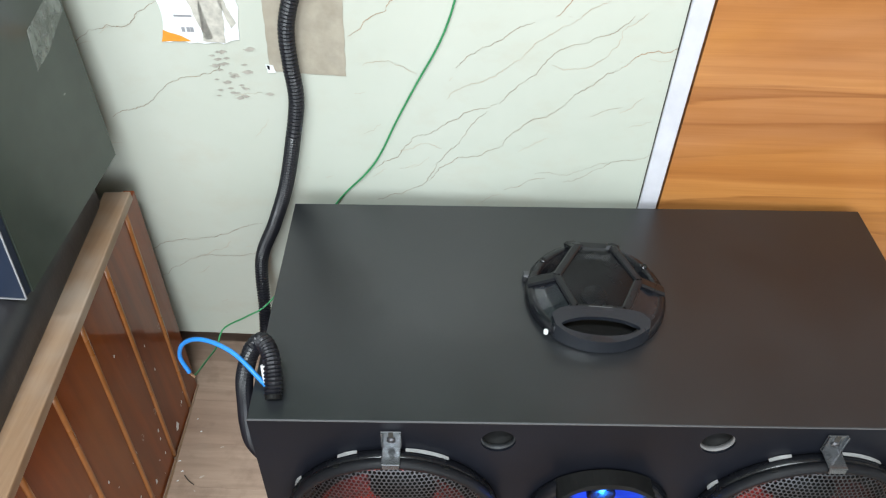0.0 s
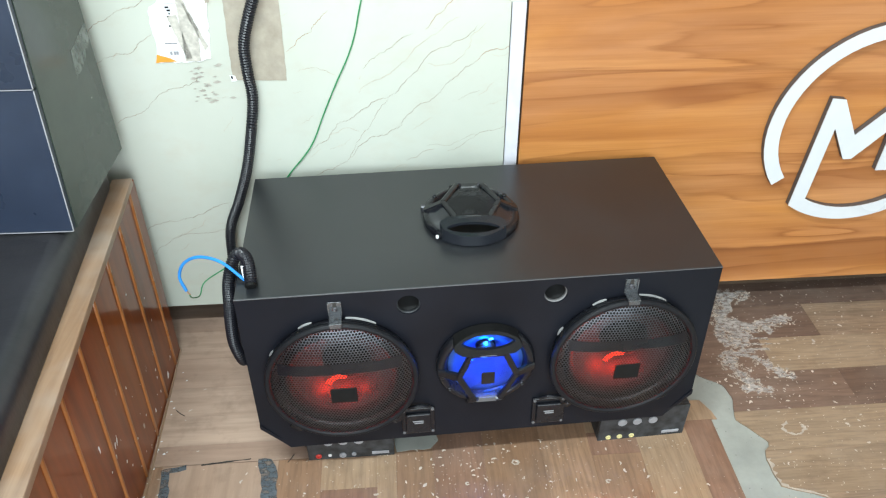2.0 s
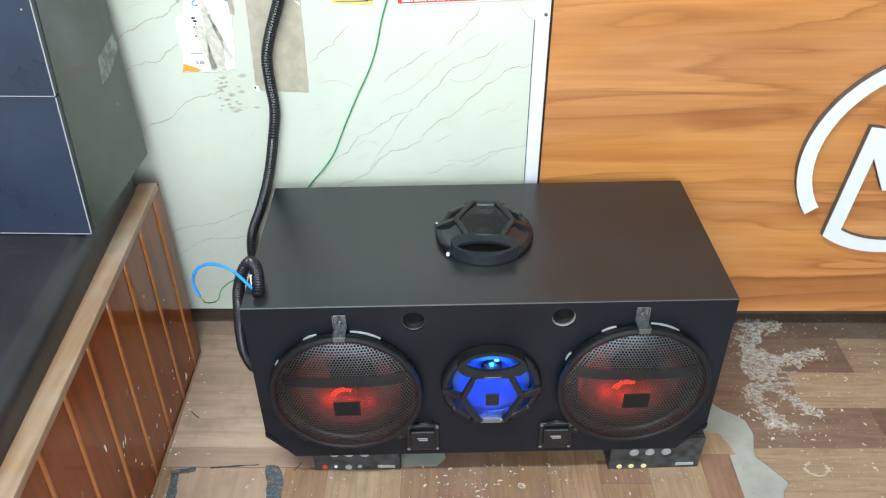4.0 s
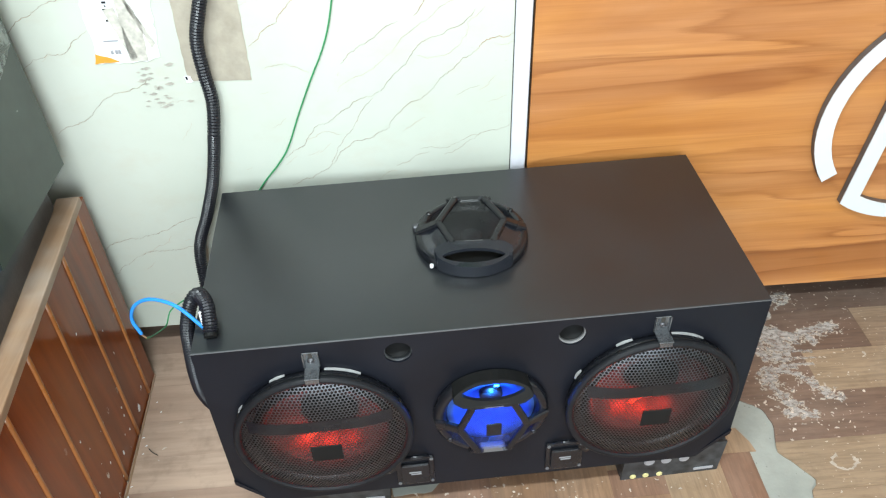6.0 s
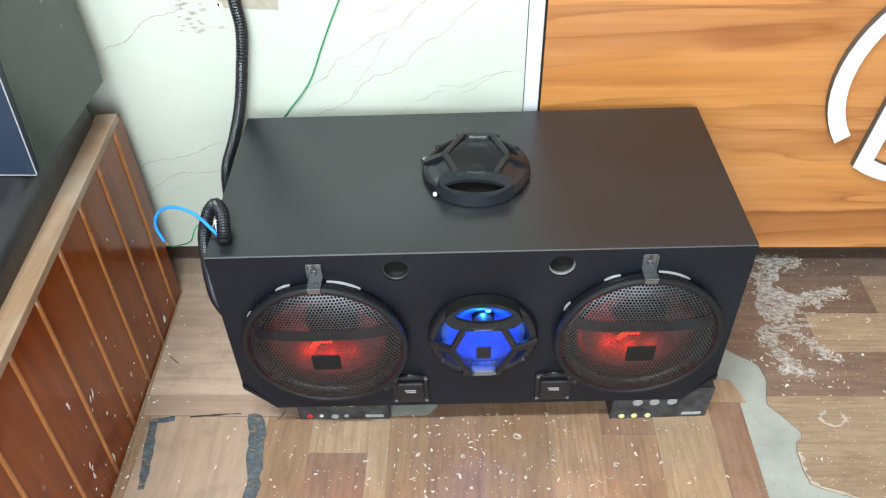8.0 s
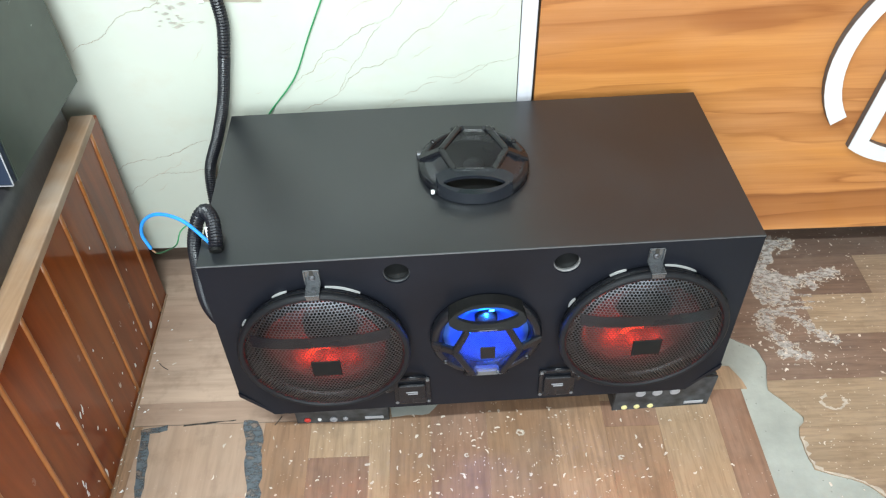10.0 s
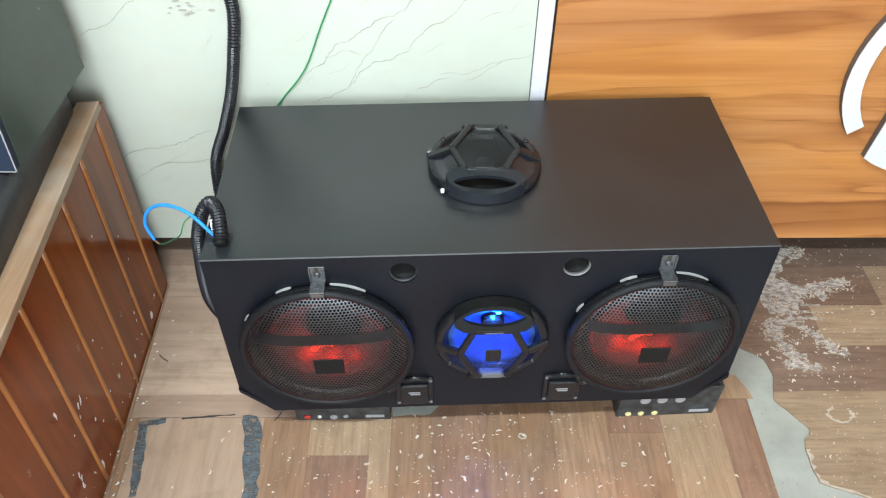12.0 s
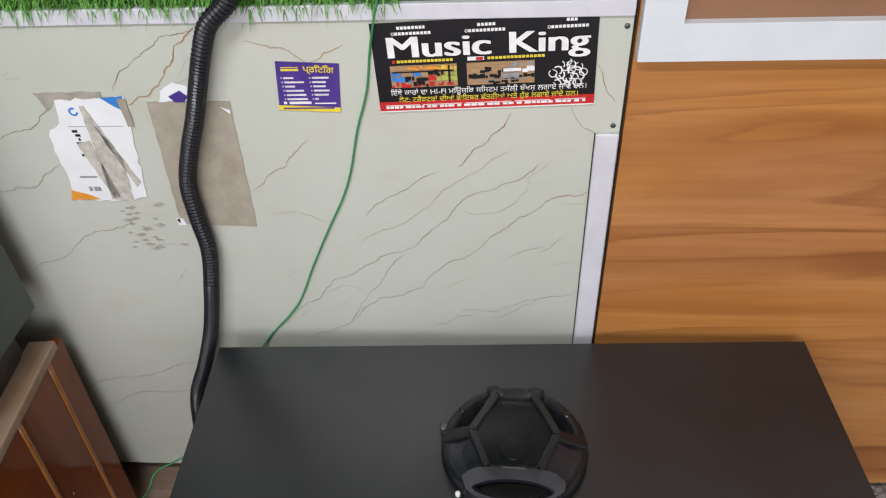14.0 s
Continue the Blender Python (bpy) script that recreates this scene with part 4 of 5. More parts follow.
for tx, wy in ((0.312, -0.332), (0.577, -0.333)):
    at = FRONT @ Matrix.Translation((tx, wy, 0))
    cup = part("terminal_cup", block(-0.0335, 0.0335, -0.036, 0.036, 0.0, 0.006, 0.003, steps=2), BLACK_PLASTIC, box, "square black terminal cup", m=at)
    part("lid", block(-0.025, 0.025, -0.029, 0.024, 0.006, 0.0125, 0.003, steps=2), BLACK_PLASTIC, cup)
    for x0, x1, y in ((-0.011, 0.010, 0.004), (-0.008, 0.010, -0.001)):
        part("print_bar", block(x0, x1, y, y + 0.003, 0.0126, 0.0130), INK, cup)
    for x in (-0.029, 0.029):
        for y in (-0.031, 0.031):
            part("screw", lathe([(0.0033, 0.006), (0.0033, 0.0076), (0.0, 0.0082)], 10, x, y), WORN_AND_LIT, cup)
    bm = tube([(-0.02, 0.038, 0.006), (-0.004, 0.046, 0.011), (0.012, 0.045, 0.011), (0.024, 0.039, 0.006)], 0.0035, 8, 0.004)
    part("handle", bm, BLACK_PLASTIC, cup)

# loose speaker lying on the top
loose = holder("loose_speaker", E @ pose(0.441, 0.199, TOP, 0, 0, -4), "loose black speaker with hexagonal grille lying on box", "speaker")
coaxial(loose, Matrix.Identity(4), False)
part("sticker_dot", lathe([(0.0, 0.006), (0.0032, 0.005), (0.0032, 0.0), (0.0, 0.0)], 12, -0.068, -0.0715), P_WHITE, loose, "tiny white dot", m=pose(0, 0, 0.006))
part("terminal", block(-0.099, -0.088, 0.020, 0.032, 0.001, 0.014, 0.002), BLACK_STEEL, loose)

# ---- amplifier boards that carry the box ----


def amplifier(x0, x1, yaw, label, sockets):
    a = holder("amplifier", Matrix.Translation((x0, -0.414 if yaw < 1 else -0.409, 0)) @ Matrix.Rotation(radians(yaw), 4, "Z"), label, "amplifier", group="amplifiers under the box")
    wide = x1 - x0
    part("case", block(0, wide, 0.003, 0.30, 0.002, 0.0985, 0.002), PCB, a)
    plate = part("front_plate", block(0.0, wide, -0.004, 0.002, 0.0005, 0.0985, 0.001), PCB, a, "dusty black front plate")
    for fx, fz, r, mat, lab in sockets:
        bm = lathe([(0.0, 0.0), (r, 0.0), (r, 0.002), (r * 0.72, 0.003), (r * 0.40, 0.003), (r * 0.36, 0.001), (0.0, 0.001)], 16)
        part("socket", bm, mat, plate, lab, m=pose(fx * wide, -0.004, fz, 90))
    part("slot", block(wide * 0.74, wide * 0.94, -0.0052, -0.0038, 0.011, 0.020, 0.001), P_GREY, plate, "worn pale slot")
    for fx in (0.25, 0.42, 0.60):
        bm = lathe([(0.0, 0.0), (0.010, 0.0), (0.010, 0.002), (0.0085, 0.003), (0.0, 0.003)], 18)
        part("knob", bm, P_GREY, plate, "grey round terminal", m=pose(fx * wide, -0.004, 0.060, 90))
    return a


amplifier(0.075, 0.259, 0.5, "dusty black amplifier with red and white sockets", ((0.12, 0.015, 0.0065, RED_PLUG, "red socket"), (0.25, 0.016, 0.004, P_WHITE, "white socket"), (0.40, 0.014, 0.0075, P_GREY, "grey socket"), (0.53, 0.016, 0.005, P_GREY, "grey socket")))
amplifier(0.705, 0.899, 2.5, "dusty black amplifier with three cream sockets", ((0.12, 0.013, 0.006, CREAM_PLUG, "cream socket"), (0.25, 0.013, 0.006, CREAM_PLUG, "cream socket"), (0.39, 0.013, 0.006, CREAM_PLUG, "cream socket")))

# ---- cables ----
run_line = [(0.135, -0.020, 1.045), (0.120, -0.021, 1.016), (0.092, -0.020, 0.990), (0.076, -0.018, 0.958), (0.061, -0.018, 0.917), (0.045, -0.018, 0.872), (0.025, -0.018, 0.823), (0.009, -0.018, 0.771),
            (0.007, -0.018, 0.715), (0.008, -0.018, 0.66), (-0.004, -0.018, 0.598), (-0.028, -0.020, 0.502), (-0.058, -0.022, 0.42), (-0.093, -0.026, 0.335),
            (-0.092, -0.07, 0.25), (-0.078, -0.15, 0.205), (-0.050, -0.26, 0.195), (-0.036, -0.335, 0.235), (-0.040, -0.356, 0.300), (-0.036, -0.362, 0.360), (-0.029, -0.362, 0.415),
            (-0.024, -0.354, 0.460), (-0.012, -0.340, 0.497), (0.003, -0.336, 0.513), (0.018, -0.356, 0.513), (0.026, -0.385, 0.503), (0.028, -0.402, 0.494)]
conduit = holder("corrugated_conduit", pose(0, 0, 0), "black corrugated cable conduit draped onto the box", "conduit")
part("hanging_hose", tube(run_line[:16], 0.0116, 16, 0.0021, 0.0022), CORRUGATED, conduit)
part("looped_hose", tube(run_line[15:], 0.0116, 16, 0.0021, 0.0022), CORRUGATED, conduit)
part("cut_end", tube([(0.0279, -0.4005, 0.4946), (0.0282, -0.4035, 0.4930), (0.0286, -0.4065, 0.4913)], 0.0098, 16, 0.0021), RUBBER, conduit, "dark open end of the conduit")
wire = holder("blue_wire", pose(0, 0, 0), "loose blue wire with a bare end at the conduit", "wire")
smooth(part("sleeve", tube([(0.022, -0.394, 0.490), (0.012, -0.384, 0.492), (-0.030, -0.352, 0.507), (-0.074, -0.331, 0.504), (-0.108, -0.319, 0.480), (-0.123, -0.316, 0.446), (-0.116, -0.320, 0.415)], 0.0030, 8, 0.006), BLUE_WIRE, wire))
part("bare_end", tube([(-0.116, -0.320, 0.415), (-0.114, -0.320, 0.410), (-0.110, -0.321, 0.406)], 0.0016, 6, 0.003), COPPER, wire)
wire = tagged(obj("white_wire_end", tube([(0.012, -0.372, 0.512), (0.014, -0.380, 0.498), (0.020, -0.392, 0.488)], 0.003, 8, 0.006), P_WHITE), "short white wire end at the conduit mouth", "wire")
smooth(tagged(obj("green_wire", tube([(0.284, -0.016, 1.02), (0.278, -0.016, 1.0), (0.265, -0.003, 0.947), (0.256, -0.003, 0.897), (0.238, -0.003, 0.842), (0.223, -0.003, 0.783), (0.206, -0.003, 0.737), (0.177, -0.003, 0.679),
    (0.147, -0.003, 0.615), (0.119, -0.003, 0.551), (0.095, -0.004, 0.514), (0.042, -0.006, 0.449), (-0.02, -0.06, 0.36), (-0.067, -0.114, 0.321), (-0.099, -0.132, 0.309), (-0.143, -0.136, 0.279), (-0.149, -0.165, 0.268), (-0.138, -0.230, 0.318), (-0.124, -0.285, 0.368), (-0.112, -0.320, 0.406)], 0.00145, 8, 0.008), GREEN_WIRE), "thin green wire hanging down the marble panel", "wire"))

# ---- papers on the marble panel: x along the wall, y up ----


def paper(name, label, category):
    return holder(name, pose(0, -0.0008, 0, 90), label, category)


def quad(x0, x1, y0, y1, z=0.0, t=0.0004):
    return prism([(x0, y0), (x1, y0), (x1, y1), (x0, y1)], z, z + t)


banner = paper("poster", "black shop poster with white lettering and red strip", "poster")
# the poster's own axes: its lower left corner, a slight shear
PM = Matrix(((0.254, -0.003, 0, 0.270), (0.009, 0.112, 0, 0.8675), (0, 0, 1, 0), (0, 0, 0, 1)))


def on_poster(name, x0, x1, y0, y1, z, mat, label=""):
    bm = quad(x0, x1, y0, y1, z)
    bmesh.ops.transform(bm, matrix=PM, verts=bm.verts[:])
    return part(name, bm, mat, banner, label)


on_poster("sheet", 0, 1, 0, 1, 0.0, P_BLACK, "glossy black sheet")
on_poster("strip", 0, 1, 0.0, 0.118, 0.0006, P_RED, "red strip")
on_poster("edge", 0, 1, 0.0, 0.012, 0.0012, P_WHITE)


def poster_words(text, x, y, size, mat, squeeze, bold=0.0, lift=0.0028):
    m = Matrix.Translation((0.270 + 0.254 * x, 0.8675 + 0.112 * y + 0.009 * x, lift)) @ Matrix.Rotation(radians(2.0), 4, "Z")
    return words(text, size, mat, banner, m, squeeze=squeeze, bold=bold)


for shift in (-0.0015, -0.0008, 0.0, 0.0008, 0.0015):
    poster_words("Music", 0.290 + shift / 0.254, 0.632, 0.0362, P_WHITE, 1.44, 0.0, 0.0028 + shift * 0.1)
    poster_words("King", 0.776 + shift / 0.254, 0.632, 0.0362, P_WHITE, 1.40, 0.0, 0.0028 + shift * 0.1)
for x0, x1, y in ((0.12, 0.245, 0.928), (0.108, 0.275, 0.868), (0.475, 0.555, 0.925), (0.435, 0.60, 0.866), (0.86, 0.91, 0.932), (0.795, 0.955, 0.864)):
    x = x0
    while x < x1 - 0.008:
        on_poster("print_bar", x, min(x1, x + 0.0125), y, y + 0.030, 0.0010, P_WHITE)
        x += 0.0165
for x0, y in ((0.089, 0.883), (0.416, 0.881), (0.776, 0.879)):
    bm = prism(arc(0.0012, 0.0019, 0, 350, 14), 0.0010, 0.0014)
    bmesh.ops.transform(bm, matrix=Matrix.Translation((0.270 + 0.254 * x0, 0.8675 + 0.112 * y + 0.009 * x0, 0)), verts=bm.verts[:])
    part("print_ring", bm, P_WHITE, banner)
for x0, x1 in ((0.105, 0.365), (0.515, 0.780)):
    x = x0
    while x < x1 - 0.008:
        on_poster("print_bar", x, x + 0.0135, 0.566, 0.594, 0.0010, P_YELLOW)
        x += 0.0172
on_poster("print_bar", 0.083, 0.097, 0.564, 0.596, 0.0010, P_RED)
on_poster("print_bar", 0.425, 0.500, 0.560, 0.600, 0.0010, P_WHITE)
on_poster("print_bar", 0.464, 0.496, 0.564, 0.596, 0.0014, P_RED)
# two small photographs built of dabs: a red tractor under an orange roof, and a dark mixer desk
dab = random.Random(31)
for x0, mood in ((0.07, ((P_RED, P_BLACK, P_RED, P_TAN), (P_BLUE, P_BLACK, P_RED, P_GREEN), (P_BLUE, P_TAN, P_BLACK, P_GREEN), (P_TAN, P_ORANGE, P_ORANGE, P_YELLOW))),
                 (0.42, ((P_TAN, P_BLACK, P_BLACK, P_TAN), (P_BLACK, P_BLACK, P_GREY, P_BLACK), (P_TAN, P_BLACK, P_GREY, P_WHITE), (P_TAN, P_TAN, P_GREY, P_TAN)))):
    on_poster("picture", x0, x0 + 0.305, 0.285, 0.535, 0.0010, P_TAN, "small printed picture")
    for row, quarter in enumerate(mood):
        for k in range(16):
            u, v = x0 + 0.305 * (k + dab.uniform(0.0, 0.5)) / 16, 0.285 + 0.25 * (row + dab.uniform(0.0, 0.35)) / 4
            tint = quarter[min(3, max(0, int(k / 4 + dab.gauss(0, 0.35))))]
            on_poster("picture_dab", u, min(x0 + 0.305, u + dab.uniform(0.010, 0.034)), v, min(0.535, v + dab.uniform(0.02, 0.06)), 0.0015 + 0.00002 * (16 * row + k), tint)
for x0, x1, y0, y1, tint in ((0.335, 0.344, 0.33, 0.53, P_BLACK), (0.08, 0.36, 0.462, 0.474, P_BLACK), (0.19, 0.225, 0.32, 0.40, P_BLACK), (0.455, 0.70, 0.335, 0.343, P_GREY), (0.585, 0.665, 0.430, 0.462, P_WHITE)):
    on_poster("picture_dab", x0, x1, y0, y1, 0.0029, tint)
# round white mark of short curved strokes
for k in range(22):
    a, r = k * 2.4, 0.0175 * math.sqrt((k + 0.5) / 22)
    bm = prism(arc(0.0042, 0.0042 + dab.uniform(0.0009, 0.0020), dab.uniform(0, 360), dab.uniform(400, 500), 8), 0.0010, 0.0014)
    bmesh.ops.transform(bm, matrix=Matrix.Translation((0.270 + 0.254 * 0.868 + 1.05 * r * math.cos(a), 0.8675 + 0.112 * 0.435 + 0.95 * r * math.sin(a), 0.00001 * k)), verts=bm.verts[:])
    part("round_mark", bm, P_WHITE, banner)
poster_words("ਇੱਥੇ ਕਾਰਾਂ ਦਾ HI-FI ਮਿਊਜ਼ਿਕ ਸਿਸਟਮ ਤਸੱਲੀ ਬੱਖਸ਼ ਲਗਾਏ ਜਾਂਦੇ ਹਨ।", 0.51, 0.205, 0.0092, P_WHITE, 1.06)
poster_words("ਨੋਟ: ਟਰੈਕਟਰਾਂ ਦੀਆਂ ਫਾਇਬਰ ਛੱਤਰੀਆਂ ਅਤੇ ਹੁੱਡ ਲਗਾਏ ਜਾਂਦੇ ਹਨ।", 0.51, 0.120, 0.0092, P_YELLOW, 1.02)
x = 0.03
while x < 0.96:
    wide = dab.uniform(0.012, 0.030)
    on_poster("print_bar", x, x + wide, 0.040, 0.066, 0.0012, P_WHITE)
    x += wide + (0.004 if dab.random() < 0.7 else 0.014)
for x0, x1 in ((0.03, 0.19), (0.205, 0.39), (0.405, 0.62), (0.635, 0.80), (0.82, 0.96)):
    on_poster("print_bar", x0, x1, 0.072, 0.079, 0.0012, P_WHITE)

card = paper("sticker", "small purple shop sticker with yellow and white print", "sticker")
bm = prism([(0.146, 0.872), (0.221, 0.868), (0.227, 0.932), (0.152, 0.936)], 0, 0.0004)
part("sheet", bm, P_PURPLE, card)
part("strip", prism([(0.1455, 0.872), (0.221, 0.868), (0.2215, 0.8745), (0.146, 0.8785)], 0.0006, 0.001), P_YELLOW, card)
part("print_bar", quad(0.157, 0.178, 0.9235, 0.9262, 0.0006), P_YELLOW, card)
part("print_bar", quad(0.157, 0.178, 0.9275, 0.9285, 0.0006), P_YELLOW, card)
words("ਪ੍ਰਿੰਟਿੰਗ", 0.0105, P_YELLOW, card, Matrix.Translation((0.2015, 0.9215, 0.0010)) @ Matrix.Rotation(radians(-3), 4, "Z"), squeeze=1.15, bold=0.0001)
for i, (a, b) in enumerate(((0.012, 0.020), (0.024, 0.016), (0.012, 0.015), (0.022, 0.019), (0.024, 0.017), (0.025, 0.004))):
    y = 0.9135 - i * 0.0056
    for x0, length in ((0.1585, a), (0.1925, b)):
        part("print_dot", quad(x0 - 0.0032, x0 - 0.0018, y + 0.0003, y + 0.0017, 0.0006), P_WHITE, card)
        part("print_bar", quad(x0, x0 + length, y, y + 0.0012, 0.0006), P_WHITE, card)
        part("print_bar", quad(x0, x0 + length, y + 0.0016, y + 0.0021, 0.0006), P_WHITE, card)
for x0, x1, h in ((0.153, 0.157, 0.0033), (0.160, 0.187, 0.0033), (0.191, 0.217, 0.0014)):
    part("print_bar", quad(x0, x1, 0.8798, 0.8798 + h, 0.0006), P_WHITE, card)
part("print_bar", quad(0.152, 0.214, 0.8735, 0.8752, 0.0012), P_PURPLE, card)


def ragged(points, amount, step, seed):
    """The outline with its edges torn."""
    r = random.Random(seed)
    out = []
    for (ax, ay), (bx, by) in zip(points, points[1:] + points[:1]):
        n = max(1, int(math.hypot(bx - ax, by - ay) / step))
        for i in range(n):
            t = i / n
            out.append((ax + (bx - ax) * t + r.uniform(-amount, amount) * (i > 0), ay + (by - ay) * t + r.uniform(-amount, amount) * (i > 0)))
    return out


torn = paper("torn_notice", "torn white paper notice scraped off the marble", "paper")
part("tape", prism(ragged([(-0.158, 0.898), (-0.072, 0.899), (-0.072, 0.888), (-0.135, 0.886), (-0.148, 0.872)], 0.0012, 0.008, 2), 0.0, 0.0003), GLUE, torn, "old clear tape")
part("sheet", prism(ragged([(-0.134, 0.888), (-0.045, 0.892), (-0.062, 0.740), (-0.085, 0.733), (-0.168, 0.735), (-0.160, 0.775), (-0.163, 0.815), (-0.157, 0.845), (-0.140, 0.856)], 0.0022, 0.009, 3), 0.0004, 0.0008), PAPER_WHITE, torn, "torn white sheet")
part("corner", prism(ragged([(-0.075, 0.891), (-0.046, 0.893), (-0.050, 0.872), (-0.062, 0.880)], 0.0008, 0.008, 4), 0.0010, 0.0012), P_BLUE, torn, "blue printed corner")
part("corner", prism(ragged([(-0.170, 0.734), (-0.128, 0.736), (-0.140, 0.743), (-0.164, 0.752)], 0.0008, 0.008, 5), 0.0010, 0.0012), P_ORANGE, torn, "orange printed corner")
for pts, s in (([(-0.105, 0.880), (-0.099, 0.880), (-0.075, 0.80), (-0.082, 0.735), (-0.112, 0.737), (-0.108, 0.80)], 6), ([(-0.098, 0.855), (-0.090, 0.845), (-0.062, 0.765), (-0.070, 0.757)], 7),
               ([(-0.128, 0.825), (-0.110, 0.83), (-0.098, 0.742), (-0.108, 0.738)], 8)):
    part("scrape", prism(ragged(pts, 0.0010, 0.006, s), 0.0012, 0.0015), SCRAPE, torn, "scraped strip of glue")
part("tape", prism(ragged([(-0.054, 0.890), (-0.043, 0.889), (-0.044, 0.851), (-0.052, 0.850)], 0.0006, 0.01, 9), 0.0013, 0.0016), PAPER_GREY, torn)
part("print_arc", prism([(x * 0.006 - 0.1155, y * 0.006 + 0.872) for x, y in arc(0.6, 1.0, 60, 350, 16)], 0.0010, 0.0013), P_BLUE, torn)
part("print_line", quad(-0.130, -0.058, 0.8505, 0.8511, 0.0010), P_GREY, torn)
for i in range(7):
    part("print_bar", quad(-0.128 + 0.0022 * (i % 3), -0.121 + 0.002 * (i % 2), 0.842 - i * 0.006, 0.8455 - i * 0.006, 0.0010), P_BLACK, torn)
part("print_bar", quad(-0.144, -0.120, 0.772, 0.7745, 0.0010), P_GREY, torn)
for x in (-0.138, -0.131, -0.126):
    part("print_bar", quad(x, x + 0.0045, 0.750, 0.757, 0.0010), P_GREY, torn)
for i in range(26):
    x, z = rng.gauss(-0.088, 0.016), rng.uniform(0.645, 0.728)
    x += (0.700 - z) * 0.25 * rng.random()
    s = rng.uniform(0.0015, 0.0065)
    pts = [(x - s * 1.4, z), (x, z - s * 0.5), (x + s * 1.5, z + s * 0.15), (x + s * 0.2, z + s * 0.6)]
    part("glue_fleck", prism(ragged(pts, s * 0.25, 0.003, 20 + i), 0.0, 0.0003), GLUE, torn)

backing = paper("paper_backing", "grey rectangle of torn paper backing on marble", "paper")
part("sheet", prism(ragged([(-0.018, 0.884), (0.086, 0.884), (0.079, 0.688), (-0.028, 0.693)], 0.0007, 0.010, 11), 0.0, 0.0004), PAPER_GREY, backing)
part("scrap", prism(ragged([(-0.002, 0.884), (0.004, 0.899), (0.022, 0.911), (0.050, 0.900), (0.056, 0.886), (0.02, 0.885)], 0.0012, 0.006, 12), 0.0006, 0.0009), PAPER_WHITE, backing, "white torn scrap")
part("scrap", prism([(0.012, 0.892), (0.028, 0.900), (0.036, 0.892), (0.030, 0.884), (0.018, 0.884)], 0.0011, 0.0014), P_PURPLE, backing, "purple print")
part("scrap", prism(ragged([(-0.033, 0.703), (-0.022, 0.702), (-0.019, 0.691), (-0.031, 0.690)], 0.001, 0.005, 13), 0.0006, 0.0009), PAPER_WHITE, backing)
part("scrap", prism([(-0.031, 0.702), (-0.027, 0.7015), (-0.0275, 0.695), (-0.030, 0.696)], 0.0011, 0.0013), P_BLACK, backing)
part("scrap", prism(ragged([(0.072, 0.877), (0.083, 0.866), (0.084, 0.872)], 0.0006, 0.006, 14), 0.0006, 0.0009), PAPER_WHITE, backing)

# ---- chips, twigs and screws ----
fb = bmesh.new()
for _ in range(70):
    fy, fz = -rng.uniform(0.03, 0.85), abs(rng.gauss(0.0, 0.13)) + 0.012
    fs = rng.uniform(0.0012, 0.0042) * (2.2 if rng.random() < 0.12 else 1.0)
    turn = rng.uniform(0, 6.28)
    ring5 = [fb.verts.new((0.0006, fy + fs * math.cos(turn + 1.257 * k) * rng.uniform(0.4, 1.0), fz + 1.6 * fs * math.sin(turn + 1.257 * k) * rng.uniform(0.4, 1.0))) for k in range(5)]
    if fz < 0.45:
        fb.faces.new(ring5)
for cy, cz in ((-0.502, 0.276), (-0.514, 0.112), (-0.43, 0.20), (-0.66, 0.24)):
    for _ in range(7):
        oy, oz, fl = cy + rng.uniform(-0.012, 0.012), cz + rng.uniform(-0.02, 0.02), rng.uniform(0.006, 0.016)
        sliver = ((-0.5, -0.12), (0.1, -0.16), (0.5, 0.05), (0.2, 0.17), (-0.3, 0.10))
        fb.faces.new([fb.verts.new((0.0006, oy + fl * (0.35 * u - v), oz + fl * (u + 0.3 * v))) for u, v in sliver])
tagged(part("paint_splatter", racked(fb), PAPER_WHITE, bench_left, "white paint chips stuck to the apron"), kind="stuff")
for pts in ([(-0.238, -0.262, 0.006), (-0.228, -0.272, 0.007), (-0.216, -0.279, 0.005)], [(0.042, -0.402, 0.005), (0.036, -0.413, 0.005), (0.030, -0.421, 0.0045)]):
    tagged(obj("twig", tube(pts, 0.0009, 6, 0.005), DIRT), "thin dark twig lying on the vinyl floor", "twig")
for k in range(26):
    px, py = rng.uniform(-0.262, -0.232), rng.uniform(-0.62, -0.12)
    chip = prism(ragged([(px, py), (px + rng.uniform(0.002, 0.006), py + 0.001), (px + 0.003, py + rng.uniform(0.002, 0.005))], 0.0006, 0.003, 60 + k), 0.003, 0.0042)
    tagged(obj("plaster_crumb", chip, PAPER_WHITE), "small white plaster crumb beside the bench", "crumb", group="crumbs along the bench")
for sx, sz in ((0.550, 0.846), (0.552, 0.972)):
    tagged(obj("screw_head", lathe([(0.0032, 0.0), (0.0032, 0.0012), (0.0, 0.002)], 12), BLACK_STEEL, pose(sx, 0.0, sz, 90)), "small dark screw in the marble panel", "screw", group="panel screws")

def splotch(cx, cy, r, seed, a0=0, a1=330, wide=0.35):
    """A dried ring of white paint."""
    q = random.Random(seed)
    pts = [(cx + x * q.uniform(0.8, 1.2), cy + y * q.uniform(0.75, 1.15)) for x, y in arc(r * (1 - wide), r, a0, a1, 22)]
    pts = [(cx + (x - cx), cy + (y - cy) * 0.8) for x, y in pts]
    tagged(obj("paint_drip", prism(pts, 0.0031, 0.0036), DRIED), "dried ring of white paint on the vinyl", "paint drip", group="paint drips")


DRIED = plain("dried_paint_film", (0.44, 0.375, 0.31), 0.6, grain=60, vary=0.2)
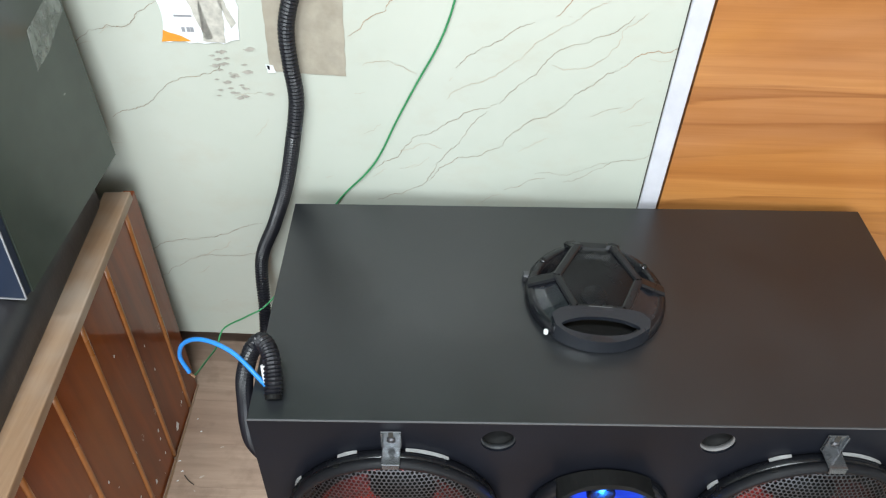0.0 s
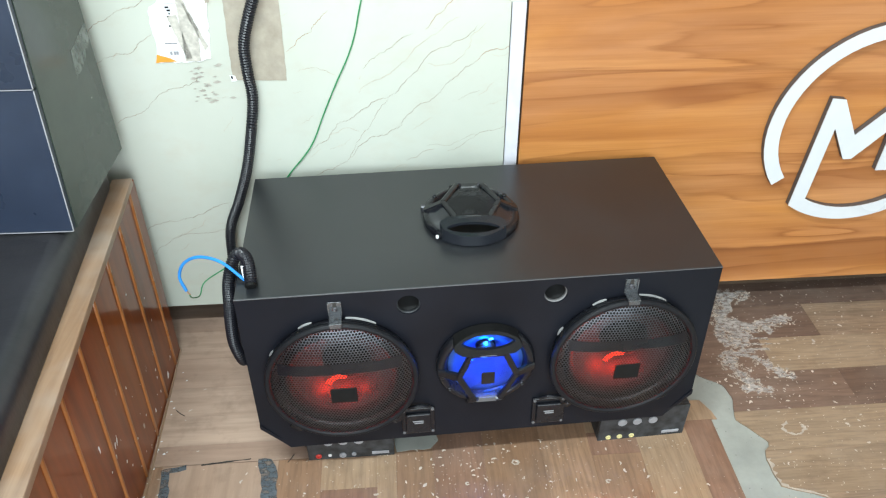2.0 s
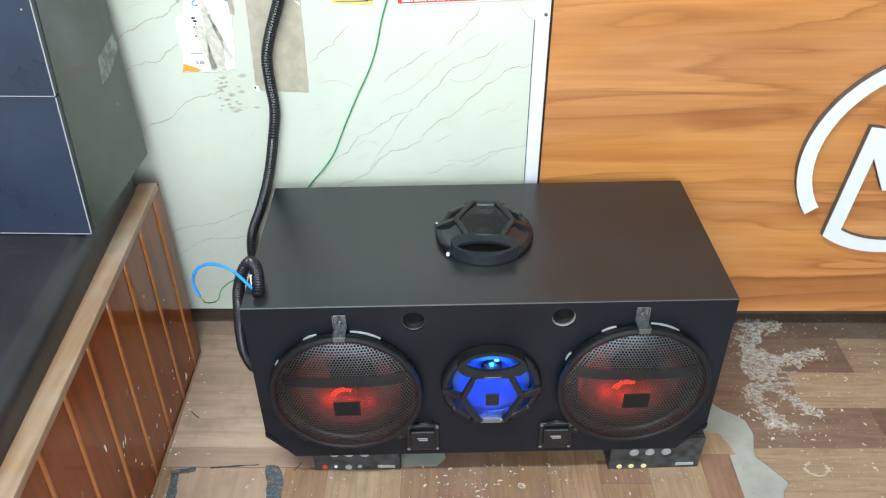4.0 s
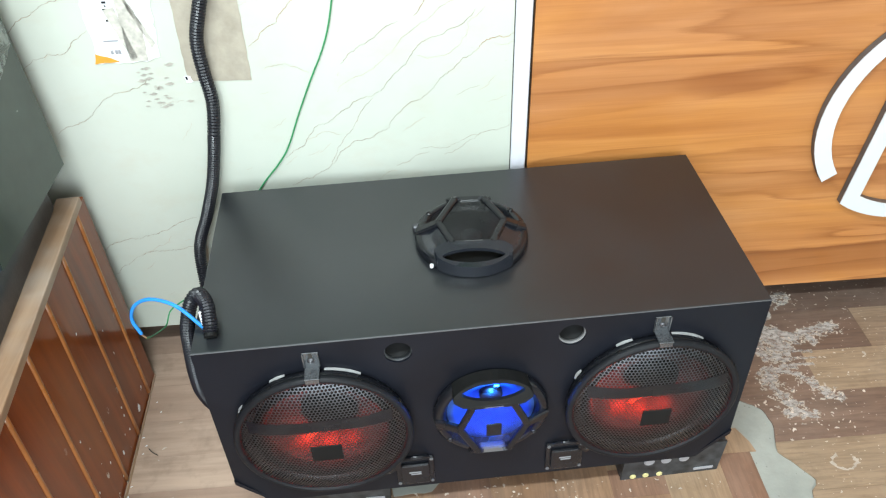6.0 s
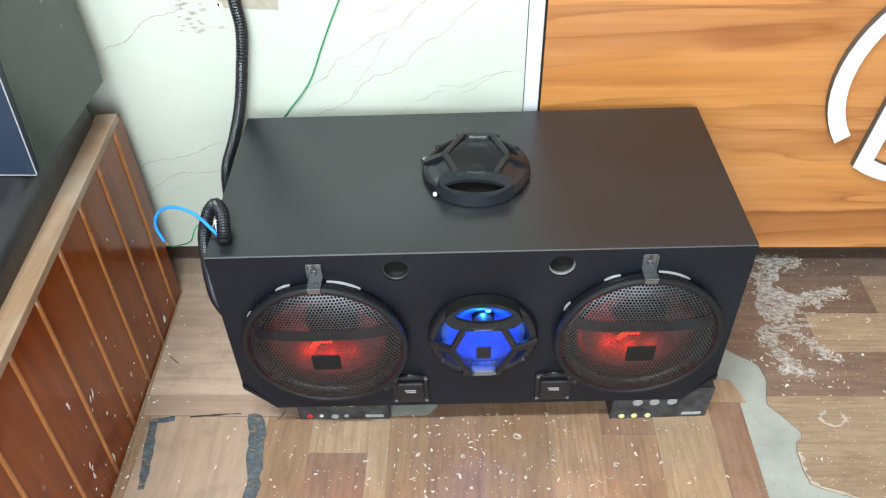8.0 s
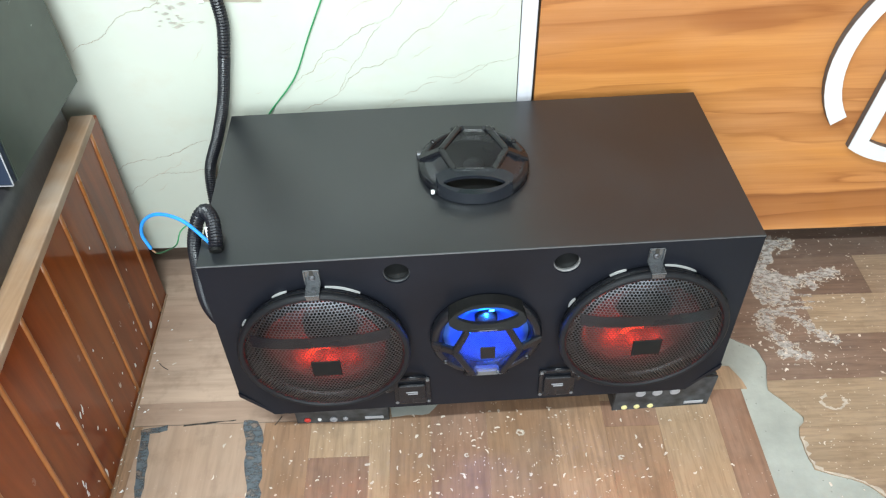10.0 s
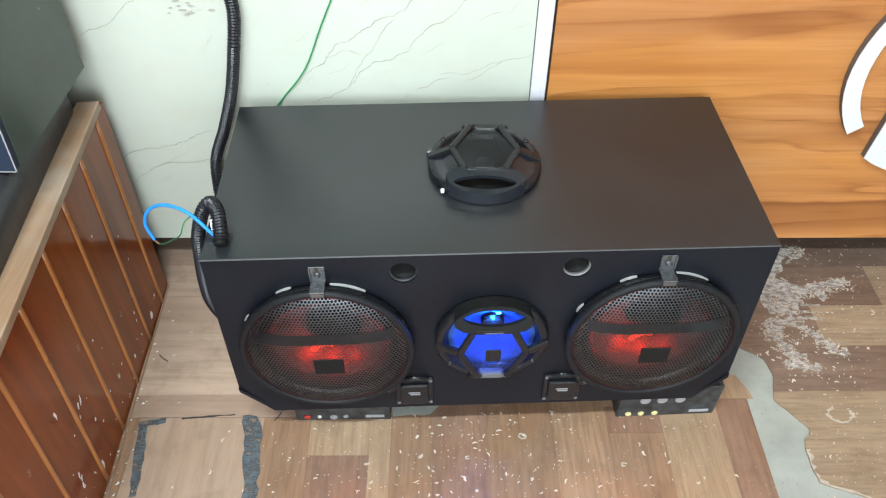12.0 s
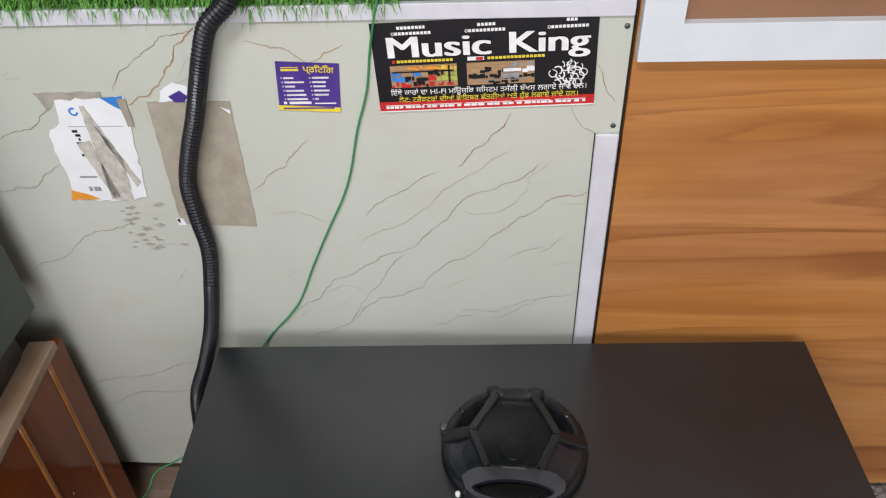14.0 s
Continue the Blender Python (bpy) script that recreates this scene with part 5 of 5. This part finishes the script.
FLECK = plain("dried_paint_fleck", (0.56, 0.475, 0.40), 0.6, grain=70, vary=0.25)
FILM = film_material("thin_paint_film", (0.50, 0.455, 0.42), (0.60, 0.555, 0.52), 60, 0.14, 0.78)
splotch(1.152, -0.410, 0.026, 1, 110, 395, 0.25)
splotch(0.517, -0.455, 0.0085, 2, 0, 350, 0.45)
splotch(0.410, -0.500, 0.005, 3, 40, 330, 0.6)
splotch(0.705, -0.515, 0.006, 5, 10, 300, 0.6)

fleck_rng = random.Random(77)
flecks = bmesh.new()


def fleck(x, y, size):
    """A curled crescent of dried paint."""
    turn, bend = fleck_rng.uniform(0, 6.28), fleck_rng.uniform(0.3, 2.4)
    wide = size * fleck_rng.uniform(0.24, 0.60)
    lo, hi = [], []
    for i in range(6):
        a = turn + bend * (i / 5 - 0.5)
        r = size / max(bend, 0.7)
        w = wide * math.sin(math.pi * (i + 0.6) / 6.2) * fleck_rng.uniform(0.6, 1.2)
        lo.append(flecks.verts.new((x + (r - w / 2) * math.cos(a) - r * math.cos(turn), y + (r - w / 2) * math.sin(a) - r * math.sin(turn), 0.0033)))
        hi.append(flecks.verts.new((x + (r + w / 2) * math.cos(a) - r * math.cos(turn), y + (r + w / 2) * math.sin(a) - r * math.sin(turn), 0.0036)))
    for i in range(5):
        flecks.faces.new((lo[i], hi[i], hi[i + 1], lo[i + 1]))


for x0, x1, y0, y1, count in ((0.02, 0.92, -0.95, -0.40, 470), (0.30, 0.62, -0.62, -0.40, 90), (1.07, 1.75, -0.80, 0.06, 520), (1.03, 1.22, -0.34, -0.20, 60), (-0.24, 0.03, -0.75, -0.12, 36), (0.0, 0.9, -2.2, -0.95, 300)):
    for _ in range(count):
        fleck(fleck_rng.uniform(x0, x1), fleck_rng.uniform(y0, y1), fleck_rng.choice((0.003, 0.004, 0.005, 0.007, 0.010)) * fleck_rng.uniform(0.7, 1.2))
tagged(obj("paint_flecks", flecks, FLECK), "pale curled paint flecks scattered over the vinyl", "paint flecks", kind="stuff")

# spilled white paint beside the box: blobs and drawn-out smears (x, y to x, y, half width)
STROKES = ((1.136, 0.040, 1.178, 0.036, 0.014), (1.162, 0.036, 1.146, -0.020, 0.011), (1.146, -0.020, 1.112, -0.060, 0.010), (1.115, -0.062, 1.180, -0.090, 0.017),
           (1.100, -0.085, 1.092, -0.130, 0.012), (1.120, -0.080, 1.150, -0.112, 0.020), (1.096, -0.145, 1.150, -0.136, 0.008), (1.150, -0.128, 1.206, -0.134, 0.0035),
           (1.140, -0.150, 1.208, -0.152, 0.003), (1.130, -0.165, 1.195, -0.170, 0.003), (1.105, -0.178, 1.150, -0.194, 0.007), (1.150, -0.194, 1.190, -0.255, 0.005),
           (1.188, -0.258, 1.218, -0.263, 0.006), (1.096, -0.180, 1.081, -0.208, 0.014), (1.084, -0.212, 1.090, -0.242, 0.006), (1.090, -0.244, 1.104, -0.268, 0.010),
           (1.092, -0.288, 1.140, -0.298, 0.011), (1.216, -0.078, 1.223, -0.106, 0.009), (1.232, -0.074, 1.287, -0.060, 0.009))
# wider stretches where the paint lies broken and thin
PATCHES = ((1.115, -0.020, 1.135, -0.165, 0.046), (1.075, -0.195, 1.115, -0.290, 0.036), (1.190, -0.092, 1.285, -0.068, 0.028), (1.140, 0.010, 1.210, 0.036, 0.036), (1.150, -0.200, 1.215, -0.262, 0.022))
GRID = 0.0022


def spilt(x, y):
    best = -1.0
    for k, (ax, ay, bx, by, w) in enumerate(STROKES + PATCHES):
        dx, dy = bx - ax, by - ay
        t = min(1.0, max(0.0, ((x - ax) * dx + (y - ay) * dy) / (dx * dx + dy * dy)))
        best = max(best, 1.0 - math.hypot(x - ax - t * dx, y - ay - t * dy) / (1.2 * w) - (0.62 if k >= len(STROKES) else 0.0))
    return best + 0.75 * noise.noise(Vector((x * 75, y * 95, 0.0))) + 0.45 * noise.noise(Vector((x * 190, y * 240, 4.0)))


level = {(i, j): spilt(1.05 + GRID * i, -0.32 + GRID * j) for i in range(118) for j in range(178)}
spill = holder("paint_spill", pose(0, 0, 0), "dried white paint spill smeared over the vinyl floor", "paint spill")
for name, low, high, z, mat, label in (("film", 0.16, 9.0, 0.0032, FILM, "thin greyish film"), ("crust", 0.06, 0.22, 0.0035, DRIED, "paler dried outline")):
    sm, corner = bmesh.new(), {}

    def point(i, j):
        if (i, j) not in corner:
            q = Vector((i * 0.9, j * 0.9, 2.0))
            corner[i, j] = sm.verts.new((1.05 + GRID * (i + 0.6 * noise.noise(q)), -0.32 + GRID * (j + 0.6 * noise.noise(q + Vector((0, 0, 9)))), z))
        return corner[i, j]

    for (i, j), v in level.items():
        if low < v < high:
            sm.faces.new((point(i, j), point(i + 1, j), point(i + 1, j + 1), point(i, j + 1)))
    part(name, sm, mat, spill, label)

# ---- tape left on the floor ----


def floor_mark(name, pts, seed, mat, label, category, amount=0.0020):
    bm = prism(ragged(pts, amount, 0.014, seed), 0.0032, 0.0037)
    return tagged(obj(name, bm, mat), label, category)


floor_mark("tape_residue", [(-0.238, -0.422), (-0.186, -0.412), (-0.184, -0.424), (-0.218, -0.430), (-0.205, -0.50), (-0.200, -0.575), (-0.212, -0.578), (-0.226, -0.50)], 31, TAPE, "blue-grey tape residue stuck to the vinyl", "tape")
floor_mark("tape_residue", [(-0.034, -0.408), (-0.006, -0.410), (0.006, -0.430), (0.014, -0.50), (0.022, -0.575), (0.02, -0.64), (-0.012, -0.66), (-0.004, -0.56), (-0.022, -0.47)], 32, TAPE, "smeared blue-grey tape residue on the vinyl", "tape", 0.0035)
floor_mark("torn_gap", [(0.259, -0.370), (0.352, -0.372), (0.356, -0.386), (0.338, -0.406), (0.264, -0.411)], 33, CONCRETE, "bare screed patch beside the amplifier", "patch")

# ---- vinyl planks, last ----


def plank(outline, mat):
    return part("plank", prism(outline, 0.0004, 0.003), mat, floor)


def tear(y):
    """Torn right-hand edge of the bare screed strip."""
    if y > -0.18:
        return 0.93
    k = noise.noise(Vector((y * 13.0, 3.1, 0.0))) * 0.004 + noise.noise(Vector((y * 90.0, 1.7, 0.0))) * 0.004
    pts = [(-0.18, 0.955), (-0.241, 0.990), (-0.272, 1.037), (-0.32, 1.048), (-0.375, 1.032), (-0.408, 1.056), (-0.445, 1.082), (-0.470, 1.060), (-0.511, 1.055), (-0.553, 1.062), (-0.566, 1.095), (-0.580, 1.140), (-0.605, 1.165), (-0.8, 1.28), (-3.3, 1.6)]
    for (a, x0), (b, x1) in zip(pts, pts[1:]):
        if b <= y <= a:
            return x0 + (x1 - x0) * (a - y) / (a - b) + k
    return 1.5


lip_rng = random.Random(5)
ys = [-0.485 - 0.006 * i for i in range(34)]
lip = [(tear(y) + 0.001, y) for y in ys] + [(tear(y) + lip_rng.uniform(0.001, 0.011) * (1.8 if y < -0.55 else 1.0), y) for y in reversed(ys)]
tagged(obj("torn_edge", prism(lip, 0.0031, 0.0038), DRIED), "pale frayed backing along the torn vinyl edge", "torn vinyl")
rr = random.Random(12)
G = 0.0002
rows = [0.70, 0.58, 0.47, 0.36, 0.25, 0.165, 0.080, -0.014, -0.131, -0.242, -0.355, -0.464, -0.575, -0.66, -0.75, -0.86, -0.97, -1.08, -1.2, -1.32, -1.45, -1.6, -1.8, -2.0, -2.2, -2.4, -2.6, -2.8, -3.0, -3.29]
for j, (ya, yb) in enumerate(zip(rows, rows[1:])):
    first = [(tear(ya + (yb - ya) * i / 10), ya - G + (yb - ya + 2 * G) * i / 10) for i in range(11)]
    x = {8: 1.185}.get(j, max(tear(ya), tear(yb)) + (0.30, 0.42, 0.36)[j % 3])
    tone, rest = {6: (PLANK_X_DARK, PLANK_X_DARK), 7: (PLANK_X_DARK, PLANK_X), 8: (PLANK_X_DARK, PLANK_X_TAN), 9: (PLANK_X_DARK, PLANK_X_DARK), 10: (PLANK_X_TAN, PLANK_X), 11: (PLANK_X_TAN, PLANK_X_TAN)}.get(j, (PLANK_X, PLANK_X))
    plank(first + [(x - G, yb + G), (x - G, ya - G)], tone)
    while x < 2.5:
        x2 = min(2.59, x + rr.uniform(0.35, 0.6))
        plank([(x, ya - G), (x, yb + G), (x2 - G, yb + G), (x2 - G, ya - G)], rest)
        x = x2
# sheet between the bench and the box
for j, (ya, yb) in enumerate(zip((0.70, 0.5, 0.3, 0.1, -0.005, -0.10, -0.195, -0.282, -0.361), (0.5, 0.3, 0.1, -0.005, -0.10, -0.195, -0.282, -0.361, -0.412))):
    x = -0.60 - 0.1 * (j % 3)
    limit = 0.925 if yb > -0.4 else 0.1125
    while x < limit - 0.01:
        x2 = min(limit, 0.02 + 0.25 * (j % 3)) if x < 0 else limit
        plank([(x, ya - G), (x, yb + G), (x2 - G, yb + G), (x2 - G, ya - G)], PLANK_PALE)
        x = x2
# sheet in front of the box, with the planks running towards the door
cols = [-0.62, -0.50, -0.38, -0.235, 0.010, 0.104, 0.222, 0.262, 0.342, 0.452, 0.579, 0.685, 0.793, 0.909, 0.977]
tones = {3: [PLANK_GREY], 5: [PLANK_Y, PLANK_Y_TAN, PLANK_Y_DARK], 6: [PLANK_Y_TAN], 8: [PLANK_Y_DARK], 11: [PLANK_Y_TAN, PLANK_Y_DARK, PLANK_Y], 12: [PLANK_Y_TAN], 13: [PLANK_Y_TAN, PLANK_Y_DARK]}
for j, (xa, xb) in enumerate(zip(cols, cols[1:])):
    y = -0.4135 if xa < 0.10 else -0.3155
    cuts = {5: [-0.495, -0.420], 11: [-0.449, -0.39], 12: [-0.85], 13: [-0.95, -0.372]}.get(j, [])
    tone = list(tones.get(j, [PLANK_Y]))
    while y > -3.28:
        y2 = cuts.pop() if cuts else max(-3.29, y - rr.uniform(0.35, 0.75))
        left, right = [(xa, y - G), (xa, y2 + G)], [(xb - G, y2 + G), (xb - G, y - G)]
        if j == 13 and y2 > -0.4:
            right = [(0.990, y2 + G), (0.985, -0.350), (0.968, y - G)]
        plank(left + right, tone.pop(0) if len(tone) > 1 else tone[0])
        y = y2
tagged(obj("floor_joint", prism(ragged([(-0.154, -0.4125), (-0.05, -0.4045), (-0.05, -0.4065), (-0.154, -0.4165)], 0.001, 0.01, 40), 0.0031, 0.0036), DIRT), "dark dirt in the sheet joint", "joint", kind="structure")
